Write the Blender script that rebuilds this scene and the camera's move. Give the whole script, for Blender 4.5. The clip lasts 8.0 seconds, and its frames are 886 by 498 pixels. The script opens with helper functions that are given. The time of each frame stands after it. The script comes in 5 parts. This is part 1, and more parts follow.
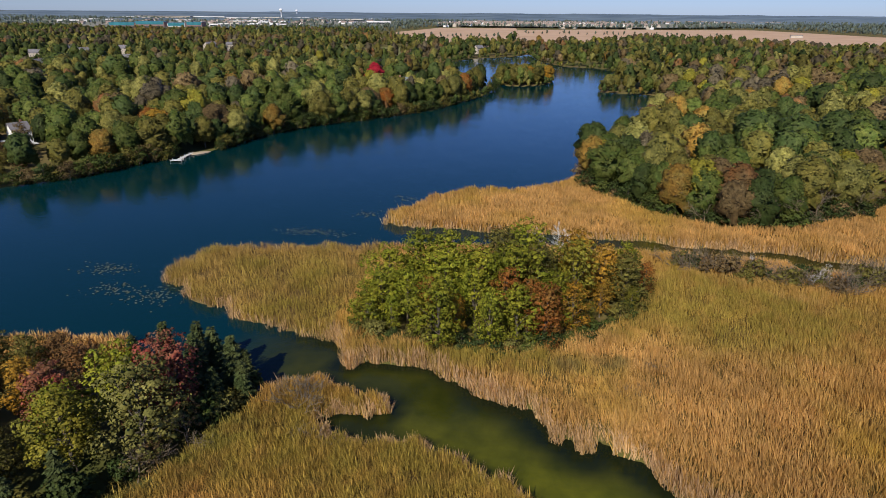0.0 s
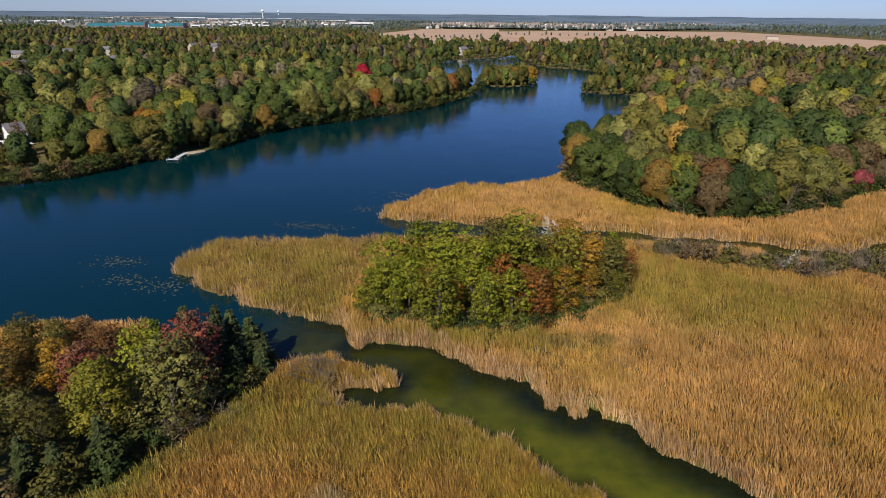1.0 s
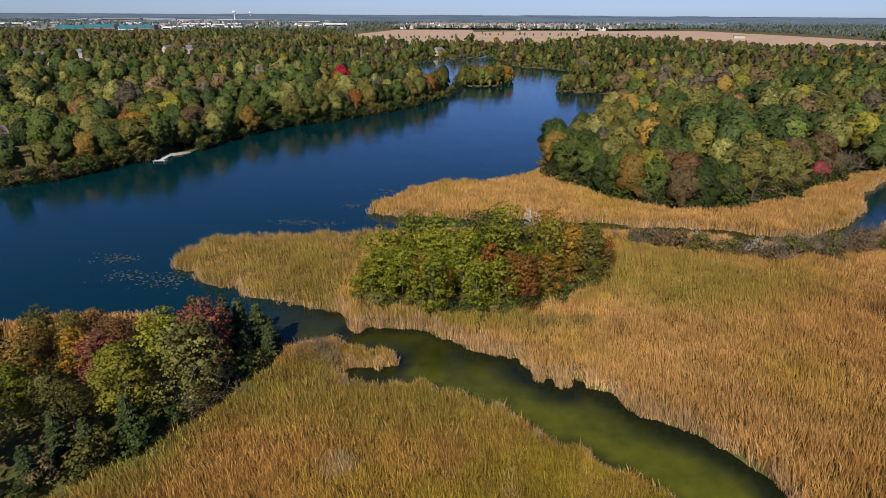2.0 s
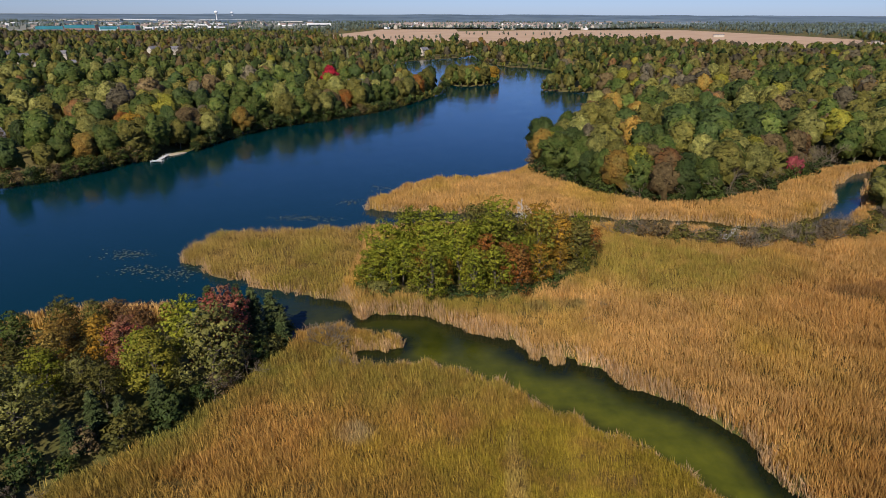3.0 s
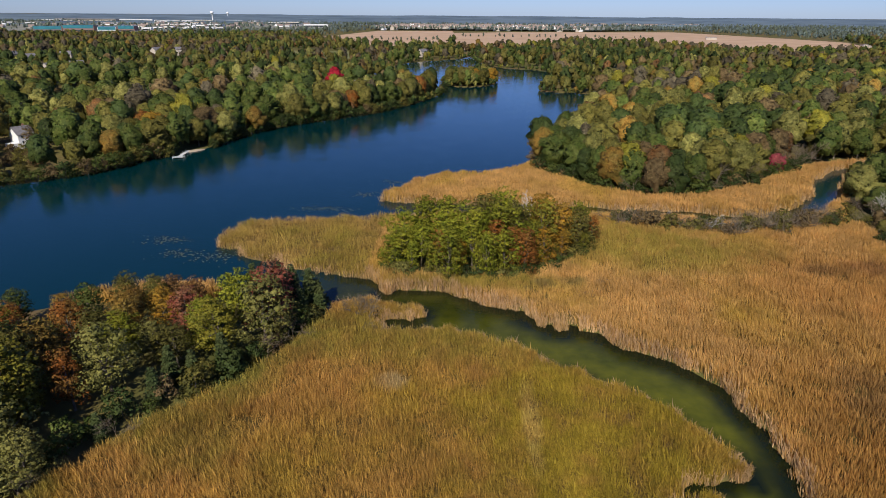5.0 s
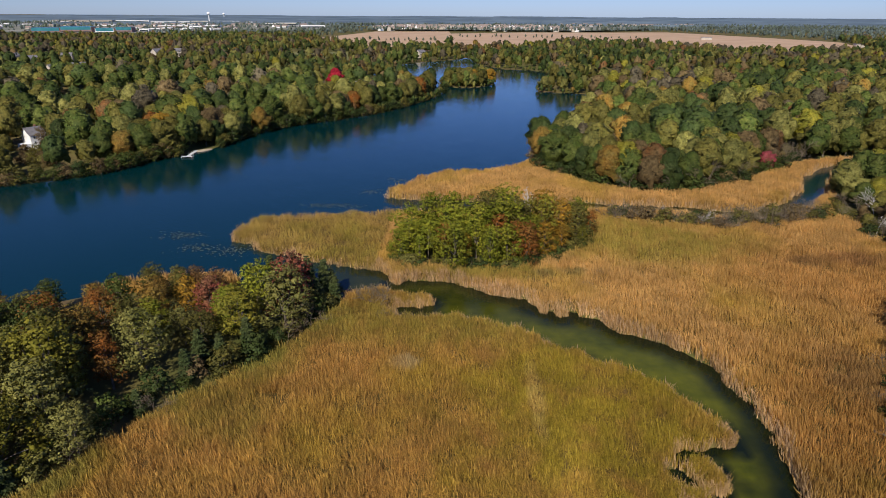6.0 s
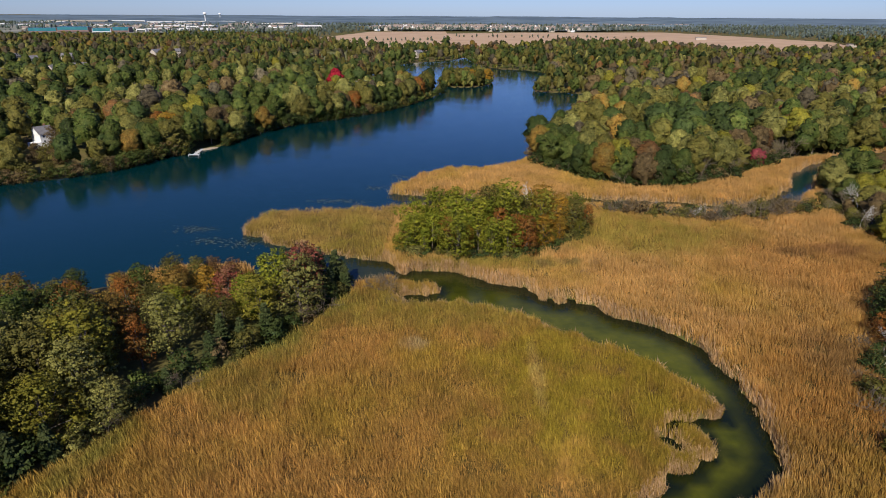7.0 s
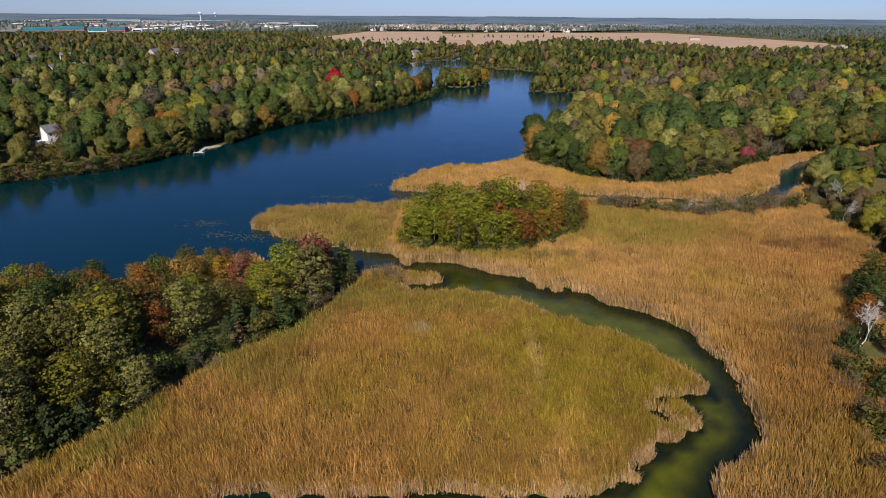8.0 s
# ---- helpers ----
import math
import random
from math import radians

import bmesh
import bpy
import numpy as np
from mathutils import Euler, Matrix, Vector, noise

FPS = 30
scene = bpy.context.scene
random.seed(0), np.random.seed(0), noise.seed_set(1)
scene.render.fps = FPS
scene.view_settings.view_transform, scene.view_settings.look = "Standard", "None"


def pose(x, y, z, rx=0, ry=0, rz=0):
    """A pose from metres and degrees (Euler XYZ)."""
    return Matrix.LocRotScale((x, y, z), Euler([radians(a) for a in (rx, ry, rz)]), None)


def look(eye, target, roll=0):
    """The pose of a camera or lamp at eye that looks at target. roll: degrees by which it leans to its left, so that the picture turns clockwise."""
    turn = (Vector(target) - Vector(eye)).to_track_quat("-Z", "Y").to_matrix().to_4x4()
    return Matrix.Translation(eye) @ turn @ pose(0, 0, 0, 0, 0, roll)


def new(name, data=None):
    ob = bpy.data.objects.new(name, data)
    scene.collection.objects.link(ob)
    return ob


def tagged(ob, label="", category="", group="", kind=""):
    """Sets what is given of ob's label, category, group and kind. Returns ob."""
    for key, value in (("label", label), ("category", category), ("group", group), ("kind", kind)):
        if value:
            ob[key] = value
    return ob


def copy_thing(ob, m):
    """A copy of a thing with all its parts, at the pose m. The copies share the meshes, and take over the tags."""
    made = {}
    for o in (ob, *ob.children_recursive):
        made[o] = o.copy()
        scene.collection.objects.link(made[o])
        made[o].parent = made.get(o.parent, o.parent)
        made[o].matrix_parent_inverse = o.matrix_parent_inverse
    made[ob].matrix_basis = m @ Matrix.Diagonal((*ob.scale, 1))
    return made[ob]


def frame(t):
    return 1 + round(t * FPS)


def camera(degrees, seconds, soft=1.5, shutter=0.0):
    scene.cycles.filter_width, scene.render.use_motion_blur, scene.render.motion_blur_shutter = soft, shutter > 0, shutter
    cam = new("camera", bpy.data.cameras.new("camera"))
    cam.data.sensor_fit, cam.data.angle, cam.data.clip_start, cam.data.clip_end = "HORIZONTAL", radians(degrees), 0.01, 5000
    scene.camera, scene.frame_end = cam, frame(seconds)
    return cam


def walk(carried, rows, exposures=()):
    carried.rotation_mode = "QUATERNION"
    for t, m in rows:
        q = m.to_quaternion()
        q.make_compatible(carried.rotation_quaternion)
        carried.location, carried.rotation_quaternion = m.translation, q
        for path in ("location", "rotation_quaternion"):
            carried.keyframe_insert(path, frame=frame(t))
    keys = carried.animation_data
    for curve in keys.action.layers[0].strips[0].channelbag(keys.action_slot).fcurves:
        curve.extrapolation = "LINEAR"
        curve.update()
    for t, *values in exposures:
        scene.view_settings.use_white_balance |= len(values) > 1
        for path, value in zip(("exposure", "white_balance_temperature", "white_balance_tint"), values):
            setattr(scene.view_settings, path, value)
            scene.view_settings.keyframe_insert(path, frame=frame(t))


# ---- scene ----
cam = camera(73.3, 8.0, soft=0.7)
PATH = [
    (0, (6.339, 9.713, 47.289), (6.043, 11.546, 46.544), 0.4),
    (0.5, (5.618, 6.068, 47.522), (5.343, 7.904, 46.779), 0.5),
    (1, (4.937, 2.483, 47.823), (4.694, 4.324, 47.082), 0.5),
    (1.5, (4.218, -1.036, 48.137), (4.012, 0.81, 47.397), 0.4),
    (2, (3.429, -4.442, 48.492), (3.261, -2.591, 47.752), 0.3),
    (3.5, (0.738, -14.779, 49.981), (0.626, -12.925, 49.239), 0.2),
    (4, (-0.113, -18.191, 50.304), (-0.223, -16.336, 49.564), 0.3),
    (4.5, (-0.893, -21.494, 50.608), (-0.999, -19.639, 49.869), 0.4),
    (6, (-3.26, -31.763, 52.018), (-3.352, -29.906, 51.28), 0.3),
    (6.5, (-3.975, -35.053, 52.337), (-4.06, -33.196, 51.599), 0.3),
    (7, (-4.582, -38.364, 52.659), (-4.662, -36.507, 51.921), 0.3),
    (7.5, (-5.181, -41.557, 52.976), (-5.253, -39.7, 52.238), 0.3),
    (8, (-5.737, -44.721, 53.244), (-5.802, -42.864, 52.506), 0.4),
]
walk(cam, [(t, look(eye, target, roll)) for t, eye, target, roll in PATH], exposures=[(0.0, 0.0), (8.0, 0.0)])

# ---- world, sun ----
SUN_EL, SUN_AZ = 40.0, 192.0          # degrees; azimuth clockwise from +y
world = bpy.data.worlds.new("world")
scene.world = world
world.use_nodes = True
wn = world.node_tree.nodes
sky = wn.new("ShaderNodeTexSky")
sky.sky_type = "NISHITA"
sky.sun_disc = False
sky.sun_elevation, sky.sun_rotation = radians(SUN_EL), radians(SUN_AZ)
sky.air_density, sky.dust_density, sky.ozone_density = 1.0, 0.1, 1.5
wn["Background"].inputs["Strength"].default_value = 0.064
clear_air = wn.new("ShaderNodeMix")
clear_air.data_type, clear_air.blend_type = "RGBA", "MULTIPLY"
clear_air.inputs[0].default_value, clear_air.inputs[7].default_value = 1.0, (0.63, 0.88, 1.74, 1)
world.node_tree.links.new(sky.outputs["Color"], clear_air.inputs[6])
world.node_tree.links.new(clear_air.outputs[2], wn["Background"].inputs["Color"])
sun_data = bpy.data.lights.new("sun", "SUN")
sun_data.energy, sun_data.angle, sun_data.color = 5.2, radians(0.5), (1.0, 0.93, 0.82)
sun = new("sun", sun_data)
a, e = radians(SUN_AZ), radians(SUN_EL)
sun.matrix_world = look((0, 0, 0), (-math.sin(a) * math.cos(e), -math.cos(a) * math.cos(e), -math.sin(e)))
sun.location = (0, 0, 300)

rng = np.random.default_rng(7)


# ---- plan arithmetic ----
def hashed(i, j, seed):
    h = np.sin(i * 127.1 + j * 311.7 + seed * 74.7) * 43758.5453
    return h - np.floor(h)


def vnoise(x, y, size, seed=0):
    """Smooth value noise in 0..1 over the plan."""
    x, y = np.asarray(x, float) / size, np.asarray(y, float) / size
    i, j = np.floor(x), np.floor(y)
    u, v = x - i, y - j
    u, v = u * u * (3 - 2 * u), v * v * (3 - 2 * v)
    return ((1 - u) * (1 - v) * hashed(i, j, seed) + u * (1 - v) * hashed(i + 1, j, seed)
            + (1 - u) * v * hashed(i, j + 1, seed) + u * v * hashed(i + 1, j + 1, seed))


def smooth_outline(points, closed=True, steps=4):
    """A Catmull-Rom curve through the corners of an outline."""
    p = np.array(points, float)
    out = []
    n = len(p)
    for k in range(n):
        a, b, c, d = p[(k - 1) % n], p[k], p[(k + 1) % n], p[(k + 2) % n]
        for u in np.arange(steps) / steps:
            out.append(0.5 * (2 * b + (c - a) * u + (2 * a - 5 * b + 4 * c - d) * u * u + (3 * b - a - 3 * c + d) * u ** 3))
    return np.array(out)


def inside(poly, x, y):
    """Whether points lie in an outline."""
    res = np.zeros(np.shape(x), bool)
    a = poly
    b = np.roll(poly, -1, 0)
    for (x0, y0), (x1, y1) in zip(a, b):
        if y0 == y1:
            continue
        cross = ((y0 > y) != (y1 > y)) & (x < (x1 - x0) * (y - y0) / (y1 - y0) + x0)
        res ^= cross
    return res


def edge_distance(poly, x, y):
    best = np.full(np.shape(x), 1e18)
    b = np.roll(poly, -1, 0)
    for (x0, y0), (x1, y1) in zip(poly, b):
        dx, dy = x1 - x0, y1 - y0
        u = np.clip(((x - x0) * dx + (y - y0) * dy) / (dx * dx + dy * dy + 1e-12), 0, 1)
        np.minimum(best, (x - x0 - u * dx) ** 2 + (y - y0 - u * dy) ** 2, out=best)
    return np.sqrt(best)


# outlines of the plan, in metres
SHORE_LEFT = [(-200, 112), (-170, 131), (-158, 140), (-145, 149), (-134, 158), (-126, 170), (-122, 184), (-116, 192), (-108, 203),
              (-105, 220), (-96, 250), (-83, 266), (-68, 284), (-53, 305), (-39, 337), (-26, 389), (-38, 425), (-70, 480), (-105, 550)]
SHORE_FAR = [(-86, 606), (-72, 653), (-48, 681), (-23, 712), (-12, 742), (-2, 662), (21, 591), (37, 580), (56, 564), (63, 540), (58, 480),
             (42, 412), (46, 402), (62, 397), (76, 389), (72, 350), (62, 310), (48, 268), (36, 242), (27, 220), (21, 205), (17, 189)]
SPIT_NORTH = [(16, 185), (11, 175), (2, 171), (-10, 168), (-18, 162), (-23, 153), (-26, 146), (-28.5, 140), (-25, 138), (-16, 138), (-8, 138),
              (3, 139), (28, 137.5), (38, 136), (44, 136.5), (54, 136.5), (60, 135), (68, 133), (76, 132), (83, 137), (90, 143), (101, 157),
              (110, 172), (118, 182), (126, 189), (134, 194), (145, 201), (160, 207), (172, 212), (230, 238)]
CHANNEL_SOUTH = [(232, 226), (168, 200), (156, 197), (144, 193), (133, 188), (122, 177), (121, 172), (114, 164), (107, 152), (99, 142), (95, 137),
                 (88, 130), (83, 126), (74, 122.5), (66, 123.5), (59, 125.5), (51, 127.5), (43, 127.5), (32, 128.5), (18, 128), (5, 127), (-10, 125)]
SPIT_SOUTH = [(-26, 122), (-34, 121), (-42, 120), (-48, 118), (-55, 118), (-59, 114), (-61, 108), (-61, 101), (-56, 99), (-51, 94),
              (-46.5, 92), (-45, 95), (-43, 91), (-36, 88), (-28, 86), (-21.5, 85), (-19.5, 79), (-16, 80), (-13, 81), (-10, 81), (-5, 80), (-3, 78)]
BANK_EAST = [(1, 76), (5, 74), (7.5, 73), (9, 70), (11, 68), (13, 66.3), (14.4, 65.6), (15.2, 68.2), (16.6, 67), (18, 66), (20, 64.6), (25, 60), (30, 57), (34, 53), (36, 50), (36, 46),
             (37.5, 42), (37, 36), (36.2, 30), (35.6, 25.5), (34.6, 22.3), (32.4, 19.6), (29, 17), (26, 14), (24, 11), (22, 4), (8, -6), (-26, -7), (-38, 2)]
BANK_WEST = [(-32, 8.4), (-22, 9.2), (-13, 9.7), (-3, 10.3), (4, 10.3), (9, 10), (12, 11.2), (15, 12.8), (17.6, 15.8), (19.4, 18), (20, 20.6), (21.4, 20.8), (21.8, 22.6), (23, 21.2), (24.4, 22.6), (25, 24.4),
             (26.4, 23.6), (28.3, 25.6), (28, 27.4), (26.4, 28.8), (24, 29), (23.6, 30.8), (27, 31), (29.6, 31.2), (31.2, 32.4), (30.6, 34.8), (28, 40), (22, 47), (13, 53), (3, 59.5), (-3, 62.5), (-8, 63.2), (-13, 62.8), (-16.6, 63.8), (-18, 66.4), (-16.4, 69), (-13, 69),
             (-10.3, 69.8), (-10.5, 71.5), (-14, 72.6), (-18, 73.4), (-22, 75), (-25, 72)]
SHORE_GROVE = [(-28, 72), (-32, 76), (-40, 77), (-50, 78.5), (-60, 79.5), (-68, 77), (-80, 69), (-100, 59), (-140, 48), (-200, 40), (-240, 60)]
LAKE = smooth_outline(SHORE_LEFT + SHORE_FAR + SPIT_NORTH + CHANNEL_SOUTH + SPIT_SOUTH + BANK_EAST + BANK_WEST + SHORE_GROVE)
ISLAND = smooth_outline([(-27, 438), (-17, 424), (-2, 427), (11, 446), (12, 470), (0, 480), (-20, 474), (-29, 452)])
REED_POOL = smooth_outline([(21, 24.8), (22.6, 23.8), (24.2, 25.2), (23.7, 27), (22.2, 27.6), (20.9, 26.2)])
POND = smooth_outline([(100, 496), (122, 500), (140, 548), (112, 552)])
CLUMP = smooth_outline([(-20.5, 85), (-10, 83), (2, 83.5), (12, 86.5), (20, 92.5), (27, 104), (28, 110), (20, 110), (8, 108), (-6, 106), (-15, 102), (-20.5, 95)])
GROVE = np.array([(-27.5, 71), (-28, 66), (-30, 60), (-32, 54), (-37, 45), (-44, 37), (-48, 30), (-53, 19), (-58, 11), (-68, -4), (-130, -4),
                  (-130, 44), (-100, 55), (-78, 64), (-66, 71), (-52, 73), (-45, 74), (-33, 73)], float)
MARSH = np.array([(-75, 84), (-70, 125), (-30, 170), (17, 188), (23, 174), (28, 164), (34, 155.5), (42, 150.5), (52, 145), (64, 148.5), (76, 155.5), (84, 161), (94, 169.5),
                  (103, 178), (114, 188), (126, 193), (175, 216), (178, 196), (150, 190), (124, 183), (119, 170), (112, 152), (102, 142), (93, 123),
                  (93, 109), (96, 98), (90, 84), (73, 66), (59, 47), (55, 36), (51, 27), (47, 18), (42, -10), (-68, -10), (-66, 0),
                  (-57, 11), (-52, 19), (-47, 30), (-43, 37), (-36, 45), (-31, 54), (-29, 60), (-27, 66), (-26, 72), (-40, 80)], float)
BED = np.concatenate([smooth_outline(BANK_WEST)[:-3], np.array([(-28, 66), (-30, 60), (-32, 54), (-37, 45), (-44, 37), (-48, 30), (-53, 19), (-58, 11), (-62, 4), (-38, 3)], float)])
RIGHT_WOOD = np.array([(119, 172), (112, 152), (103, 141), (97, 122), (95, 108), (96, 99), (90, 84), (73, 66), (59, 47), (55, 36), (51, 27), (47, 18), (42, -10),
                       (90, -10), (230, 190), (178, 196), (150, 190), (124, 183)], float)
REED_STRIP = np.array([(-50, 74), (-50, 80), (-72, 81), (-78, 70), (-64, 71)], float)


def shore(x, y):
    """Metres from the water's edge: positive on land, negative on water."""
    x, y = np.asarray(x, float), np.asarray(y, float)
    near = np.clip(1 - (y - 150) / 150, 0.15, 1)
    wx = x + 1.9 * near * (vnoise(x, y, 1.7, 3) - 0.5) + 1.8 * near * (vnoise(x, y, 5.5, 5) - 0.5)
    wy = y + 1.9 * near * (vnoise(x, y, 1.8, 4) - 0.5) + 1.8 * near * (vnoise(x, y, 6.0, 6) - 0.5)
    water = inside(LAKE, wx, wy) & ~inside(ISLAND, wx, wy) | inside(REED_POOL, wx, wy) | inside(POND, wx, wy)
    d = edge_distance(LAKE, wx, wy)
    for other in (ISLAND, REED_POOL, POND):
        d = np.minimum(d, edge_distance(other, wx, wy))
    return np.where(water, -d, d)


def ground_height(x, y, d):
    """The lie of the land, given the distance from the water's edge."""
    marsh = inside(MARSH, x, y) | (edge_distance(MARSH, x, y) < 3)
    inland = np.clip((d - 6) / 60, 0, 1)
    z = np.where(d > 0, np.minimum(-0.12 + 0.35 * d, 0.3), np.maximum(0.4 * d, -1.2) - 0.12)
    rise = 1.6 * inland * inland * (3 - 2 * inland) + 1.5 * inland * (vnoise(x, y, 160, 9) - 0.4)
    far = np.clip((np.hypot(x, y) - 2600) / 2200, 0, 1)
    return z + np.where(marsh, 0, np.maximum(rise, 0)) + far * far * 22


# ---- mesh helpers ----
def mesh_arrays(name, verts, faces, materials, index=None, smooth=False, normals=None):
    """A mesh from arrays: vertices, and faces that all have as many corners as the array has columns."""
    me = bpy.data.meshes.new(name)
    verts, faces = np.asarray(verts, np.float32), np.asarray(faces, np.int32)
    n, k = faces.shape
    me.vertices.add(len(verts))
    me.vertices.foreach_set("co", verts.ravel())
    me.loops.add(n * k)
    me.loops.foreach_set("vertex_index", faces.ravel())
    me.polygons.add(n)
    me.polygons.foreach_set("loop_start", np.arange(0, n * k, k, dtype=np.int32))
    if index is not None:
        me.polygons.foreach_set("material_index", np.asarray(index, np.int32))
    me.polygons.foreach_set("use_smooth", np.full(n, smooth))
    for m in materials:
        me.materials.append(m)
    me.update(calc_edges=True)
    if normals is not None:
        layer = me.attributes.new("custom_normal", "FLOAT_VECTOR", "POINT")
        layer.data.foreach_set("vector", np.asarray(normals, np.float32).ravel())
        me.update()
    return me


def part(name, bm, material, parent, label=""):
    """One mesh object under a thing or under a part."""
    me = bpy.data.meshes.new(name)
    bm.to_mesh(me)
    bm.free()
    me.materials.append(material)
    ob = new(name, me)
    ob.parent = parent
    return tagged(ob, label) if label else ob


def box(bm, x0, x1, y0, y1, z0, z1):
    v = [bm.verts.new(p) for p in ((x0, y0, z0), (x1, y0, z0), (x1, y1, z0), (x0, y1, z0), (x0, y0, z1), (x1, y0, z1), (x1, y1, z1), (x0, y1, z1))]
    for f in ((3, 2, 1, 0), (4, 5, 6, 7), (0, 1, 5, 4), (1, 2, 6, 5), (2, 3, 7, 6), (3, 0, 4, 7)):
        bm.faces.new([v[k] for k in f])
    return bm


def tubes(lines, sides=6):
    """Tapered tubes along lines of (place, radius): vertices and four-cornered faces."""
    verts, faces = [], []
    for line in lines:
        base = len(verts)
        for k, (p, r) in enumerate(line):
            p = np.array(p, float)
            ahead = np.array(line[min(k + 1, len(line) - 1)][0], float) - np.array(line[max(k - 1, 0)][0], float)
            ahead /= np.linalg.norm(ahead) + 1e-9
            side = np.cross(ahead, (0.31, 0.95, 0.05))
            side /= np.linalg.norm(side) + 1e-9
            up = np.cross(side, ahead)
            for q in range(sides):
                w = 2 * math.pi * q / sides
                verts.append(p + r * (math.cos(w) * side + math.sin(w) * up))
        for k in range(len(line) - 1):
            for q in range(sides):
                o = base + k * sides
                faces.append((o + q, o + (q + 1) % sides, o + sides + (q + 1) % sides, o + sides + q))
    return np.array(verts), np.array(faces)


# ---- materials ----
def material(name, rough=0.8, spec=0.3):
    m = bpy.data.materials.new(name)
    m.use_nodes = True
    b = m.node_tree.nodes["Principled BSDF"]
    b.inputs["Roughness"].default_value = rough
    b.inputs["Specular IOR Level"].default_value = spec
    return m, m.node_tree.nodes, m.node_tree.links, b


def noise_node(nodes, links, size, detail=4.0, coord=None, rough=0.55):
    n = nodes.new("ShaderNodeTexNoise")
    n.inputs["Scale"].default_value, n.inputs["Detail"].default_value, n.inputs["Roughness"].default_value = 1 / size, detail, rough
    if coord is None:
        coord = nodes.new("ShaderNodeNewGeometry").outputs["Position"]
    links.new(coord, n.inputs["Vector"])
    return n


def ramp(nodes, links, value, stops):
    r = nodes.new("ShaderNodeValToRGB")
    el = r.color_ramp.elements
    while len(el) < len(stops):
        el.new(0.5)
    for k, (at, c) in enumerate(stops):
        el[k].position, el[k].color = at, (*c, 1)
    links.new(value, r.inputs["Fac"])
    return r.outputs["Color"]


def mixed(nodes, links, how, fac, a, b):
    m = nodes.new("ShaderNodeMix")
    m.data_type, m.blend_type = "RGBA", how
    for value, slot in ((fac, 0), (a, 6), (b, 7)):
        if isinstance(value, (int, float)):
            m.inputs[slot].default_value = value
        elif isinstance(value, tuple):
            m.inputs[slot].default_value = (*value, 1)
        else:
            links.new(value, m.inputs[slot])
    return m.outputs[2]


def ranged(nodes, links, value, a, b, lo=0.0, hi=1.0):
    m = nodes.new("ShaderNodeMapRange")
    links.new(value, m.inputs["Value"])
    for key, v in (("From Min", lo), ("From Max", hi), ("To Min", a), ("To Max", b)):
        m.inputs[key].default_value = v
    return m.outputs["Result"]


def leaf_material(name, main, second, glow=0.13):
    """Leaves: two tones in drifts over the crown, each leaf tuft a little different, some light coming through."""
    m, nodes, links, b = material(name, 0.65, 0.1)
    geo = nodes.new("ShaderNodeNewGeometry")
    info = nodes.new("ShaderNodeObjectInfo")
    n = noise_node(nodes, links, 2.6, 3, geo.outputs["Position"])
    col = ramp(nodes, links, n.outputs["Fac"], [(0.38, main), (0.62, second)])
    fine = noise_node(nodes, links, 0.7, 4, geo.outputs["Position"], 0.65)
    col = mixed(nodes, links, "MULTIPLY", 1.0, col, ranged(nodes, links, fine.outputs["Fac"], 0.55, 1.45, 0.3, 0.7))
    isl = ranged(nodes, links, geo.outputs["Random Per Island"], 0.72, 1.28)
    col = mixed(nodes, links, "MULTIPLY", 1.0, col, isl)
    obj = ranged(nodes, links, info.outputs["Random"], 0.8, 1.2)
    col = mixed(nodes, links, "MULTIPLY", 1.0, col, obj)
    tone = nodes.new("ShaderNodeAttribute")
    tone.attribute_name = "tone"
    col = mixed(nodes, links, "MULTIPLY", 1.0, col, ranged(nodes, links, tone.outputs["Fac"], 0.0, 2.0, -1.0, 1.0))
    links.new(col, b.inputs["Base Color"])
    tr = nodes.new("ShaderNodeBsdfTranslucent")
    links.new(col, tr.inputs["Color"])
    mx = nodes.new("ShaderNodeMixShader")
    mx.inputs["Fac"].default_value = glow
    links.new(b.outputs[0], mx.inputs[1])
    links.new(tr.outputs[0], mx.inputs[2])
    links.new(mx.outputs[0], nodes["Material Output"].inputs["Surface"])
    return m


